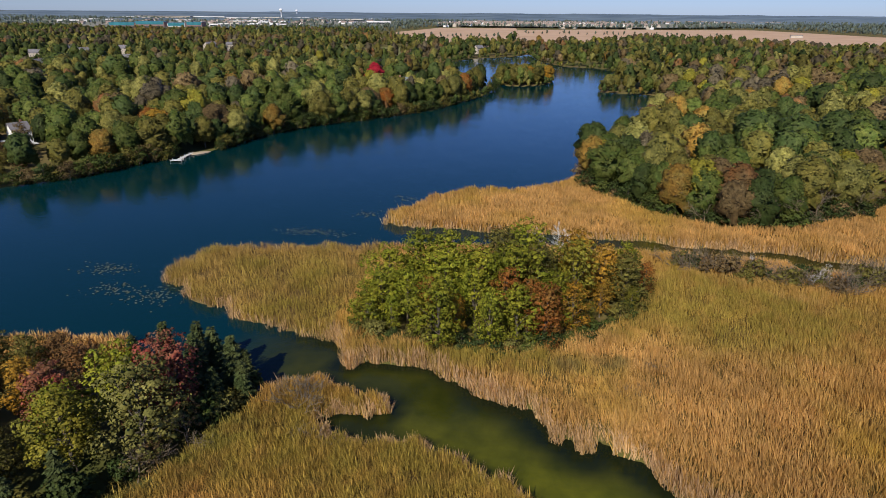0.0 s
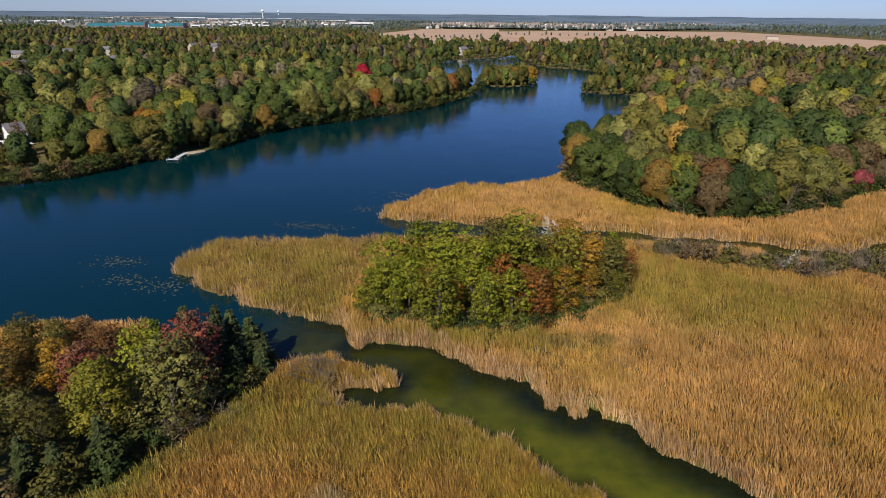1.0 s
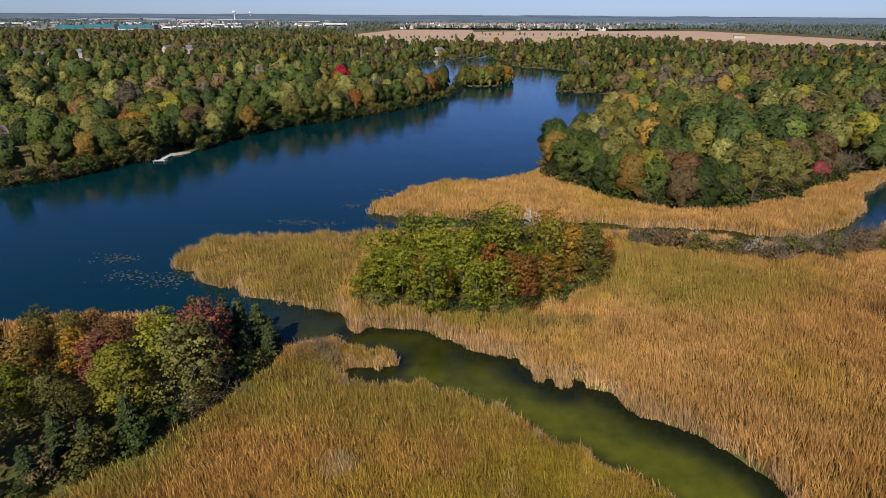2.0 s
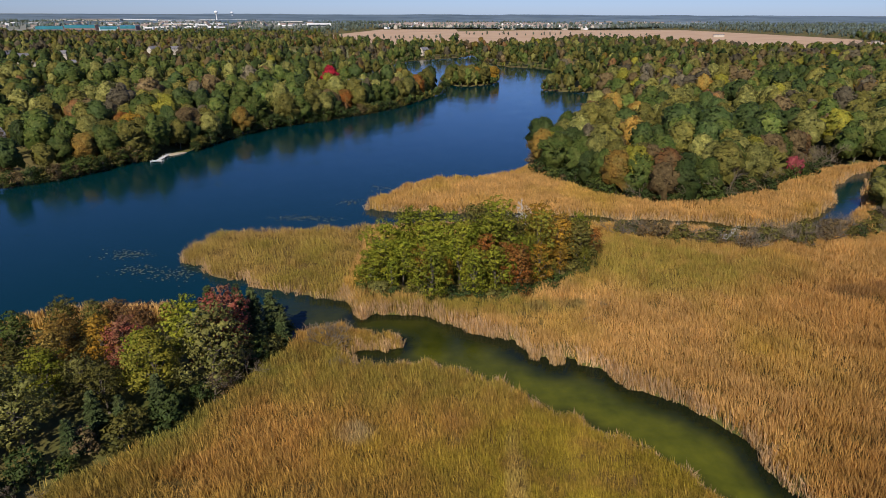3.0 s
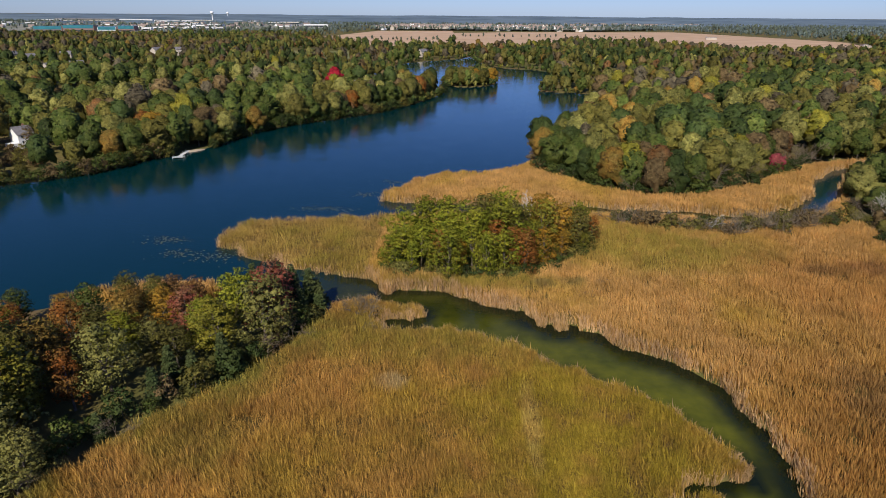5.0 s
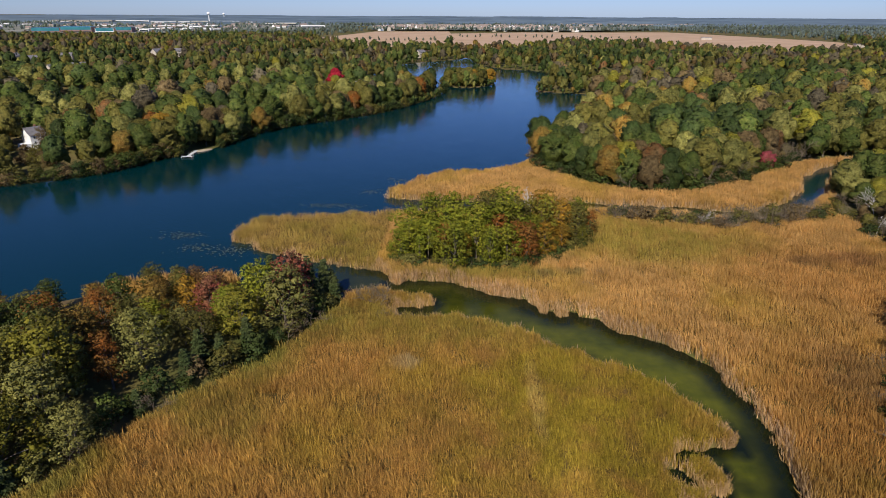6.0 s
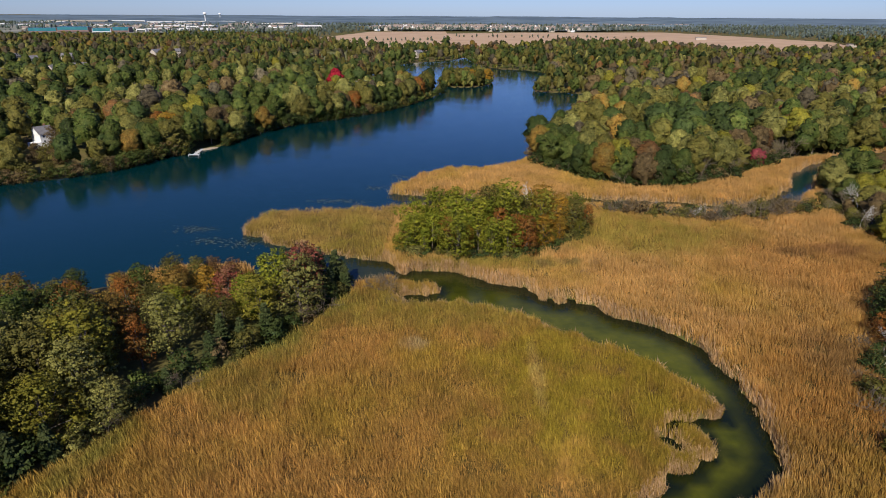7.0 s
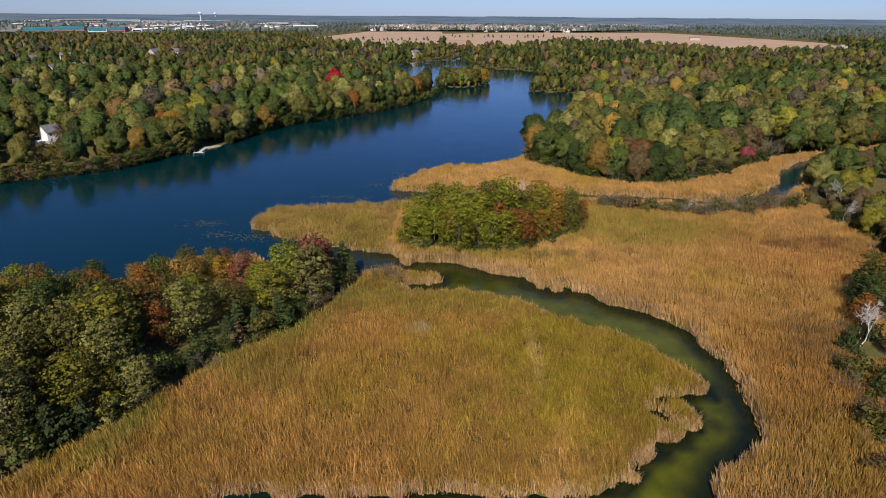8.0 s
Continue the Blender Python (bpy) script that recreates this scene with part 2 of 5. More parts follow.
LEAF = {
    "green": leaf_material("leaf_green", (0.050, 0.072, 0.014), (0.088, 0.100, 0.021)),
    "lime": leaf_material("leaf_lime", (0.132, 0.150, 0.013), (0.228, 0.216, 0.020)),
    "deep": leaf_material("leaf_deep_green", (0.034, 0.052, 0.013), (0.054, 0.070, 0.018)),
    "olive": leaf_material("leaf_olive", (0.090, 0.084, 0.018), (0.142, 0.120, 0.026)),
    "sage": leaf_material("leaf_sage", (0.108, 0.106, 0.026), (0.205, 0.186, 0.048)),
    "yellow": leaf_material("leaf_yellow", (0.185, 0.158, 0.018), (0.142, 0.134, 0.018)),
    "gold": leaf_material("leaf_gold", (0.315, 0.162, 0.017), (0.238, 0.149, 0.022)),
    "rust": leaf_material("leaf_rust", (0.238, 0.082, 0.016), (0.189, 0.098, 0.023)),
    "red": leaf_material("leaf_red", (0.204, 0.047, 0.032), (0.187, 0.089, 0.043)),
    "crimson": leaf_material("leaf_crimson", (0.380, 0.020, 0.035), (0.280, 0.018, 0.030)),
    "pink": leaf_material("leaf_pink", (0.310, 0.050, 0.070), (0.240, 0.060, 0.055)),
    "brown": leaf_material("leaf_brown", (0.112, 0.074, 0.030), (0.150, 0.104, 0.044)),
    "needle": leaf_material("leaf_needle", (0.041, 0.056, 0.018), (0.068, 0.079, 0.026), 0.1),
    "amber": leaf_material("leaf_amber", (0.205, 0.115, 0.022), (0.170, 0.120, 0.026)),
    "russet": leaf_material("leaf_russet", (0.170, 0.078, 0.026), (0.140, 0.086, 0.034)),
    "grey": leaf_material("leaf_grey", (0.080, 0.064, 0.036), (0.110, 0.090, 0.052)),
    # "haze" and "far": distance haze painted into the leaf green as pale blue grey
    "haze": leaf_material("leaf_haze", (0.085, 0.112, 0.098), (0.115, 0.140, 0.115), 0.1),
    "far": leaf_material("leaf_far_hazed", (0.075, 0.095, 0.065), (0.100, 0.110, 0.070), 0.1),
}
WORD = {"green": "green", "lime": "bright green", "deep": "dark green", "olive": "olive green", "sage": "pale sage green", "yellow": "yellow green", "gold": "golden", "rust": "rust brown",
        "red": "dull red", "crimson": "crimson", "pink": "pinkish red", "brown": "dry brown", "needle": "dark green", "far": "dark green", "amber": "amber", "russet": "russet", "grey": "grey brown"}


def bark_material(name, a, b):
    m, nodes, links, p = material(name, 0.9, 0.2)
    n = noise_node(nodes, links, 0.35, 5)
    links.new(ramp(nodes, links, n.outputs["Fac"], [(0.3, a), (0.7, b)]), p.inputs["Base Color"])
    return m


BARK = bark_material("bark", (0.09, 0.07, 0.05), (0.20, 0.17, 0.13))
PALE_BARK = bark_material("pale_bark", (0.35, 0.32, 0.28), (0.62, 0.58, 0.52))
TWIG = bark_material("twig", (0.115, 0.088, 0.054), (0.21, 0.165, 0.11))


def drift_mask(nodes, links, position, x, y, rx, ry):
    """A ragged round patch on the plan, 1 inside and 0 outside."""
    off = nodes.new("ShaderNodeVectorMath")
    off.operation = "SUBTRACT"
    links.new(position, off.inputs[0])
    off.inputs[1].default_value = (x, y, 0)
    scaled = nodes.new("ShaderNodeVectorMath")
    scaled.operation = "MULTIPLY"
    links.new(off.outputs["Vector"], scaled.inputs[0])
    scaled.inputs[1].default_value = (1 / rx, 1 / ry, 0)
    far = nodes.new("ShaderNodeVectorMath")
    far.operation = "LENGTH"
    links.new(scaled.outputs["Vector"], far.inputs[0])
    rag = noise_node(nodes, links, 5.0, 4, position)
    add = nodes.new("ShaderNodeMath")
    add.operation = "MULTIPLY_ADD"
    links.new(rag.outputs["Fac"], add.inputs[0])
    add.inputs[1].default_value = 1.2
    links.new(far.outputs["Value"], add.inputs[2])
    return ranged(nodes, links, add.outputs["Value"], 1.0, 0.0, 1.1, 1.75)


def reed_material(name, tan, green, brown, bias, drifts=(), vary=0.3):
    """Dry reeds: straw, green and brown drifts at two scales, each stem a little different."""
    m, nodes, links, p = material(name, 0.75, 0.12)
    geo = nodes.new("ShaderNodeNewGeometry")
    big = noise_node(nodes, links, 20.0, 4, geo.outputs["Position"])
    small = noise_node(nodes, links, 3.0, 3, geo.outputs["Position"])
    col = ramp(nodes, links, big.outputs["Fac"], [(0.36 + bias, green), (0.58 + bias, tan)])
    for x, y, rx, ry, tone in drifts:
        col = mixed(nodes, links, "MIX", drift_mask(nodes, links, geo.outputs["Position"], x, y, rx, ry), col, tone)
    col = mixed(nodes, links, "MIX", ranged(nodes, links, small.outputs["Fac"], 0.0, 0.6, 0.45, 0.75), col, brown)
    mottle = noise_node(nodes, links, 7.0, 6, geo.outputs["Position"], 0.7)
    col = mixed(nodes, links, "MULTIPLY", 1.0, col, ranged(nodes, links, mottle.outputs["Fac"], 0.74, 1.30, 0.3, 0.7))
    col = mixed(nodes, links, "MULTIPLY", 1.0, col, ranged(nodes, links, geo.outputs["Random Per Island"], 1 - vary, 1 + vary))
    links.new(col, p.inputs["Base Color"])
    tr = nodes.new("ShaderNodeBsdfTranslucent")
    links.new(col, tr.inputs["Color"])
    mx = nodes.new("ShaderNodeMixShader")
    mx.inputs["Fac"].default_value = 0.25
    links.new(p.outputs[0], mx.inputs[1])
    links.new(tr.outputs[0], mx.inputs[2])
    links.new(mx.outputs[0], nodes["Material Output"].inputs["Surface"])
    return m


OLIVE_REED, PALE_REED, BROWN_REED = (0.315, 0.228, 0.028), (0.44, 0.31, 0.13), (0.325, 0.185, 0.062)
REED_SPIT = reed_material("reed_spit", (0.41, 0.265, 0.074), (0.33, 0.255, 0.046), (0.35, 0.20, 0.062), 0.0)
GRASSY = (0.275, 0.225, 0.044)
REED_GOLD = reed_material("reed_gold", (0.455, 0.252, 0.064), (0.385, 0.247, 0.042), (0.37, 0.195, 0.054), 0.0,
                          [(15, 37, 22, 25, OLIVE_REED), (-8, 61, 30, 10, (0.33, 0.24, 0.045)), (-12.8, 47, 2.6, 2.4, PALE_REED), (6.4, 39, 1.3, 9, (0.42, 0.30, 0.075)), (-45, 108, 12, 9, OLIVE_REED),
                           (-29, 60, 5, 9, GRASSY), (-35, 47, 6, 8, GRASSY), (-43, 36, 6, 7, GRASSY), (-36, 33, 9, 7, (0.32, 0.215, 0.044)), (-51, 20, 4, 9, GRASSY)], 0.46)
GREEN_TAN = (0.335, 0.25, 0.050)
TAN_DRIFTS = [(36, 103, 22, 17, GREEN_TAN), (56, 97, 15, 11, GREEN_TAN), (72, 84, 24, 20, (0.48, 0.262, 0.078)), (82, 94, 8, 5, (0.30, 0.155, 0.058)), (70, 92, 6, 3, (0.31, 0.17, 0.06)), (52, 30, 15, 32, (0.43, 0.228, 0.058)),
              (55, 48, 7, 11, BROWN_REED), (44, 16, 8, 12, (0.36, 0.225, 0.046)), (0, 82, 18, 4, GREEN_TAN), (18, 84, 3, 2, (0.24, 0.17, 0.055)), (12, 82, 2.4, 2, (0.25, 0.18, 0.055))]
REED_PALE_LIT = reed_material("reed_pale_lit", (0.56, 0.365, 0.185), (0.50, 0.335, 0.14), (0.45, 0.275, 0.12), -0.06)
REED_TAN = reed_material("reed_tan", (0.51, 0.292, 0.082), (0.42, 0.275, 0.056), (0.415, 0.222, 0.060), -0.06, TAN_DRIFTS, 0.3)
PLUME = reed_material("reed_plume", (0.55, 0.325, 0.108), (0.46, 0.29, 0.060), (0.45, 0.24, 0.072), -0.06, TAN_DRIFTS, 0.3)

GROUND, gn, gl, gp = material("earth_and_grass", 0.95, 0.1)
g1 = noise_node(gn, gl, 35.0, 5)
g2 = noise_node(gn, gl, 1.4, 5)
gc = ramp(gn, gl, g1.outputs["Fac"], [(0.35, (0.075, 0.085, 0.022)), (0.5, (0.13, 0.11, 0.035)), (0.65, (0.15, 0.10, 0.045))])
gc = mixed(gn, gl, "MULTIPLY", 1.0, gc, ranged(gn, gl, g2.outputs["Fac"], 0.6, 1.4))
straw = gn.new("ShaderNodeAttribute")
straw.attribute_name = "straw"
sc = mixed(gn, gl, "MULTIPLY", 1.0, ramp(gn, gl, g1.outputs["Fac"], [(0.38, (0.105, 0.078, 0.022)), (0.6, (0.14, 0.085, 0.028))]), ranged(gn, gl, g2.outputs["Fac"], 0.5, 1.5))
gl.new(mixed(gn, gl, "MIX", straw.outputs["Fac"], gc, sc), gp.inputs["Base Color"])

WATER, tn, tl, tp = material("lake_water", 0.07, 0.32)
tp.inputs["IOR"].default_value = 1.333
tp.inputs["Specular Tint"].default_value = (0.42, 0.98, 1.0, 1)
att = tn.new("ShaderNodeAttribute")
att.attribute_name = "algae"
# dark channel water, with the banks' shade and reflections put into its colour
channel_shade = tn.new("ShaderNodeAttribute")
channel_shade.attribute_name = "channel_shade"
alg = noise_node(tn, tl, 5.0, 4)
green = ramp(tn, tl, alg.outputs["Fac"], [(0.3, (0.058, 0.066, 0.004)), (0.7, (0.140, 0.138, 0.009))])
body = mixed(tn, tl, "MIX", channel_shade.outputs["Fac"], (0.0002, 0.020, 0.023), (0.007, 0.011, 0.004))
tl.new(mixed(tn, tl, "MIX", att.outputs["Fac"], body, green), tp.inputs["Base Color"])
w1 = noise_node(tn, tl, 0.9, 3)
w2 = noise_node(tn, tl, 11.0, 2)
bump = tn.new("ShaderNodeBump")
bump.inputs["Distance"].default_value = 0.06
tl.new(ranged(tn, tl, w2.outputs["Fac"], 0.35, 0.9, 0.35, 0.65), bump.inputs["Strength"])
tl.new(w1.outputs["Fac"], bump.inputs["Height"])
tl.new(bump.outputs["Normal"], tp.inputs["Normal"])


def plain_material(name, a, b, size=3.0, rough=0.8):
    m, nodes, links, p = material(name, rough, 0.3)
    n = noise_node(nodes, links, size, 5)
    links.new(ramp(nodes, links, n.outputs["Fac"], [(0.3, a), (0.7, b)]), p.inputs["Base Color"])
    return m


FIELD = plain_material("stubble_field", (0.42, 0.27, 0.15), (0.52, 0.35, 0.21), 60)
MEADOW = plain_material("meadow", (0.12, 0.13, 0.035), (0.19, 0.17, 0.05), 25)
WHITE = plain_material("white_paint", (0.72, 0.71, 0.68), (0.80, 0.79, 0.76), 2)
ROOF = plain_material("roof_shingle", (0.13, 0.12, 0.12), (0.21, 0.20, 0.20), 1.2)
PLANK = plain_material("weathered_plank", (0.48, 0.47, 0.45), (0.62, 0.61, 0.58), 0.6)
TEAL = plain_material("teal_glass", (0.03, 0.14, 0.17), (0.05, 0.20, 0.23), 9, 0.25)
# woodland out to the horizon: the blue grey is aerial haze mixed into base colour
HAZY_WOODLAND = plain_material("far_woodland_hazed", (0.060, 0.090, 0.108), (0.160, 0.205, 0.225), 260)

# ---- large structure ----
# ground: one sheet, finer near the water, out to the horizon
gx = np.concatenate([-np.geomspace(4900, 215, 30), np.arange(-205, -80, 5), np.arange(-80, 60, 1.1), np.arange(60, 240, 4), np.geomspace(245, 4900, 30)])
gy = np.concatenate([-np.geomspace(1500, 32, 12), np.arange(-28, 0, 4), np.arange(0, 100, 1.1), np.arange(100, 150, 1.5), np.arange(150, 300, 4),
                     np.arange(300, 760, 5), np.geomspace(770, 4900, 36)])
X, Y = np.meshgrid(gx, gy)
D = shore(X.ravel(), Y.ravel())
Z = ground_height(X.ravel(), Y.ravel(), D)
litter = inside(MARSH, X.ravel(), Y.ravel()) & ~inside(CLUMP, X.ravel(), Y.ravel())
Z = Z + np.where(litter, 0.85 * np.clip((D - 1.0) / 1.6, 0, 1) * (0.7 + 0.6 * vnoise(X.ravel(), Y.ravel(), 4, 66)), 0)
nx, ny = len(gx), len(gy)
q = (np.arange(ny - 1)[:, None] * nx + np.arange(nx - 1)).ravel()
faces = np.stack([q, q + 1, q + nx + 1, q + nx], 1)
ground = new("ground", mesh_arrays("ground", np.stack([X.ravel(), Y.ravel(), Z], 1), faces, [GROUND], smooth=True))
layer = ground.data.attributes.new("straw", "FLOAT", "POINT")
layer.data.foreach_set("value", (litter * np.clip((D - 0.6) / 1.2, 0, 1)).astype(np.float32))
tagged(ground, "grassy earth with dry leaf litter reaching the horizon", "ground", kind="structure")

wx, wy = np.concatenate([np.arange(-260, -60, 6), np.arange(-60, 50, 1.2), np.arange(50, 250, 6)]), np.concatenate([np.arange(-14, 100, 1.2), np.arange(100, 200, 4), np.arange(200, 761, 12)])
X, Y = np.meshgrid(wx, wy)
x, y = X.ravel(), Y.ravel()
nx, ny = len(wx), len(wy)
q = (np.arange(ny - 1)[:, None] * nx + np.arange(nx - 1)).ravel()
me = mesh_arrays("water", np.stack([x, y, 0 * x], 1), np.stack([q, q + 1, q + nx + 1, q + nx], 1), [WATER], smooth=True)
d = -shore(x, y)
brook = np.clip((x + 36 + 6 * vnoise(x, y, 12, 2)) / 14, 0, 1) * np.clip((92 - y) / 8, 0, 1)
murk = 0.3 + 0.7 * np.clip((74 - y) / 12, 0, 1)
upper = np.clip((x - 20) / 12, 0, 1) * np.clip((150 - y) / 10, 0, 1) * np.clip((y - 110) / 5, 0, 1)
cove = np.exp(-(((x + 13) / 5) ** 2 + ((y - 66.8) / 2.2) ** 2) ** 2)
# algae thins towards the banks, most by the east one, to imitate dark reflections
middle = np.clip((d - 0.7 + 1.4 * (vnoise(x, y, 4, 12) - 0.5)) / 2.2, 0.0, 1)
off_bank_shade = np.clip((edge_distance(np.array([*BANK_EAST[:-4], (70, 8), (70, 95), (0, 95)], float), x, y) - 1.2) / 4.0, 0.1, 1)
for key, value in (("algae", np.maximum(murk * brook * middle * off_bank_shade * (1 - 0.8 * cove) * (0.75 + 0.25 * np.clip((58 - y) / 35, 0, 1)), 0.4 * upper * middle)), ("channel_shade", np.maximum(brook, upper))):
    layer = me.attributes.new(key, "FLOAT", "POINT")
    layer.data.foreach_set("value", value.astype(np.float32))
tagged(new("water", me), "deep blue lake water with green algae in the channel", "lake water", kind="structure")


# ---- reeds ----
def reeds(name, x0, x1, y0, y1, density, height, mats, label, keep, width=0.055, lean=(0.09, 0.03), leafy=False, fringe=0.55):
    """A bed of upright reeds: a bent blade and a plume for each stem. keep tells which places bear reeds."""
    n = int((x1 - x0) * (y1 - y0) * density)
    x, y = rng.uniform(x0, x1, n), rng.uniform(y0, y1, n)
    ok = keep(x, y)
    x, y = x[ok], y[ok]
    d = shore(x, y)
    thin = vnoise(x, y, 1.8, 21)
    ok = (d > -0.85 + 1.35 * vnoise(x, y, 1.5, 27)) & (rng.random(len(x)) < 0.12 + 1.25 * thin)
    x, y, d = x[ok], y[ok], d[ok]
    n = len(x)
    h = height * (0.56 + 0.26 * vnoise(x, y, 5.0, 22) + 0.40 * vnoise(x, y, 1.3, 23) + 0.24 * rng.random(n))
    h *= np.clip(0.5 + 0.35 * (d + 0.8) * (0.6 + 0.8 * vnoise(x, y, 0.9, 28)), 0.35, 1.0)
    z = np.maximum(ground_height(x, y, d), -0.2) - 0.05
    a = rng.uniform(0, math.pi, n)
    w = width * rng.uniform(0.7, 1.3, n)
    ux, uy = np.cos(a) * w, np.sin(a) * w
    lx = h * (-lean[0] * (0.4 + vnoise(x, y, 5, 24)) + rng.normal(0, 1, n) * np.where(d < 0.6, 0.22, 0.17))
    ly = h * (lean[1] + rng.normal(0, 1, n) * np.where(d < 0.6, 0.22, 0.17))
    base = np.stack([x, y, z], 1)
    side = np.stack([ux, uy, 0 * x], 1)
    tip = base + np.stack([lx, ly, h], 1)
    mid = base + np.stack([0.55 * lx, 0.55 * ly, 0.72 * h], 1)
    pl = np.stack([0.75 * ux + 0.02, 0.75 * uy, 0 * x], 1)
    verts = np.stack([base - side, base + side, tip, mid - pl, mid + pl, tip + np.stack([0.1 * lx, 0.1 * ly, 0.12 * h], 1)], 1).reshape(-1, 3)
    if leafy:
        b = rng.uniform(0, 2 * math.pi, n)
        verts = verts.reshape(n, 6, 3)
        some = rng.random(n) < 0.75
        verts[some, 5] = (mid + np.stack([0.55 * np.cos(b), 0.55 * np.sin(b), rng.uniform(-0.1, 0.35, n)], 1))[some]
        verts = verts.reshape(-1, 3)
    k = np.arange(n)[:, None] * 6
    tri = np.stack([k + [0, 1, 2], k + [3, 4, 5]], 1).reshape(-1, 3)
    # stems at the water's edge go paler: light plumes, plus sunlit banks painted in
    dry = np.where((d < fringe) & (rng.random(n) < 0.8), 2, 0)
    me = mesh_arrays(name, verts, tri, [*mats, REED_PALE_LIT], np.stack([dry, np.maximum(dry, 1)], 1).ravel())
    return tagged(new(name, me), label, "reeds", kind="stuff")


def in_marsh(x, y):
    ragged = (x > 40) & (edge_distance(MARSH, x, y) < np.where(y < 72, 13, 7) * vnoise(x, y, 7, 61) - 1) & (y < 125)
    return (inside(MARSH, x, y) | ragged) & ~(inside(CLUMP, x, y) & (edge_distance(CLUMP, x, y) > 2.0))


def in_bed(x, y):
    return inside(BED, x, y) | (edge_distance(BED, x, y) < 1.8)


reeds("reed_bed", -64, 33, 5, 77, 74, 2.0, [REED_GOLD, REED_GOLD], "golden green bed of tall reeds beside the channel", lambda x, y: in_marsh(x, y) & in_bed(x, y), leafy=True)
reeds("reed_marsh", -24, 104, -10, 132, 42, 2.1, [REED_TAN, PLUME], "broad marsh of tan plumed reeds",
      lambda x, y: in_marsh(x, y) & ~in_bed(x, y) & (y < 131) & (x > -23.5), fringe=1.1)
reeds("reed_spit", -64, -18, 84, 124, 24, 2.1, [REED_SPIT, REED_SPIT], "spit of golden reeds reaching into the lake",
      lambda x, y: in_marsh(x, y) & (x <= -23.5) & (y > 80), leafy=True)
reeds("reed_spit", -32, 180, 126, 218, 26, 2.1, [REED_TAN, PLUME], "tan reed spit along the far side of the channel",
      lambda x, y: in_marsh(x, y) & (y >= 131), 0.095)
reeds("reed_strip", -80, -48, 68, 84, 16, 1.9, [REED_GOLD, PLUME], "narrow strip of brown reeds at the lake's edge", lambda x, y: inside(REED_STRIP, x, y), 0.12)


# ---- trees ----
def unit(v):
    return v / (np.linalg.norm(v, axis=-1, keepdims=True) + 1e-6)


def leafy_crown(r, height, radius, low, boughs, clumps, tufts, knot, size, span=1.7, thick=(0.24, 0.38), core=(7, 4)):
    """A crown in three orders: boughs spread over its outside, knots of leaves all round each bough, loose four-cornered tufts in each knot.
    Under the knots each bough is an uneven mass of twigs and leaves, core: its corners round and its tiers. Returns vertices, faces, normals and the boughs' centres."""
    cs, rs = lumps(r, height, radius, boughs, low, thick, span)
    c, q = np.array(cs), np.array(rs)
    out = unit(c - c.mean(0))
    k = np.arange(clumps)
    u = 1 - 1.75 * (k + 0.5) / clumps
    ang = k * 2.39996 + r.uniform(0, 6.28, (boughs, 1))
    flat = np.sqrt(1 - u * u)
    d = unit(np.stack([flat * np.cos(ang), flat * np.sin(ang), np.repeat(u[None], boughs, 0)], 2) + r.normal(scale=0.22, size=(boughs, clumps, 3)) + 0.25 * out[:, None])
    at = c[:, None] + d * q[:, None, None] * r.uniform(0.62, 1.12, (boughs, clumps, 1)) * [1, 1, 0.85]
    kr = knot * r.uniform(0.6, 1.3, (boughs, clumps, 1, 1))
    e = unit(r.normal(size=(boughs, clumps, tufts, 3)) + 0.6 * d[:, :, None] + [0, 0, 0.25])
    p = (at[:, :, None] + e * kr * r.uniform(0.5, 1.1, (boughs, clumps, tufts, 1)) * [1, 1, 0.75]).reshape(-1, 3)
    n = len(p)
    e, d2, o2 = e.reshape(-1, 3), np.repeat(d.reshape(-1, 3), tufts, 0), np.repeat(out, clumps * tufts, 0)
    nrm = unit(e * 0.9 + r.normal(scale=0.4, size=(n, 3)) + [0, 0, 0.3])
    a = unit(np.cross(nrm, r.normal(size=(n, 3))))
    b = np.cross(nrm, a)
    s = size * r.uniform(0.55, 1.3, n)[:, None]
    droop = -0.15 * s * [0, 0, 1]
    soft = unit(e * 0.6 + d2 * 0.6 + nrm * 0.5 + o2 * 0.3)
    verts = np.stack([p - a * s * 0.5 + droop, p - b * s * 0.42, p + a * s * 0.55 + droop, p + b * s * 0.45], 1).reshape(-1, 3)
    faces = np.arange(len(verts)).reshape(-1, 4)
    m, tiers = core
    w = np.arange(m) * 2 * math.pi / m
    up = np.linspace(1.35, -1.1, tiers + 1)
    ball = np.array([(math.cos(x) * math.cos(t), math.cos(x) * math.sin(t), math.sin(x)) for x in up for t in w])
    mass = c[:, None] + ball[None] * (q[:, None] * r.uniform(0.2, 0.4, (boughs, len(ball))))[..., None] * [1, 1, 0.85]
    quad = np.array([(m * g + x, m * g + m + x, m * g + m + (x + 1) % m, m * g + (x + 1) % m) for g in range(tiers) for x in range(m)])
    quads = (quad[None] + (np.arange(boughs) * len(ball))[:, None, None] + len(verts)).reshape(-1, 4)
    near = unit(ball[None] + 0.4 * out[:, None] + r.normal(scale=0.25, size=mass.shape)).reshape(-1, 3)
    return np.concatenate([verts, mass.reshape(-1, 3)]), np.concatenate([faces, quads]), np.concatenate([np.repeat(soft, 4, 0), near]), cs


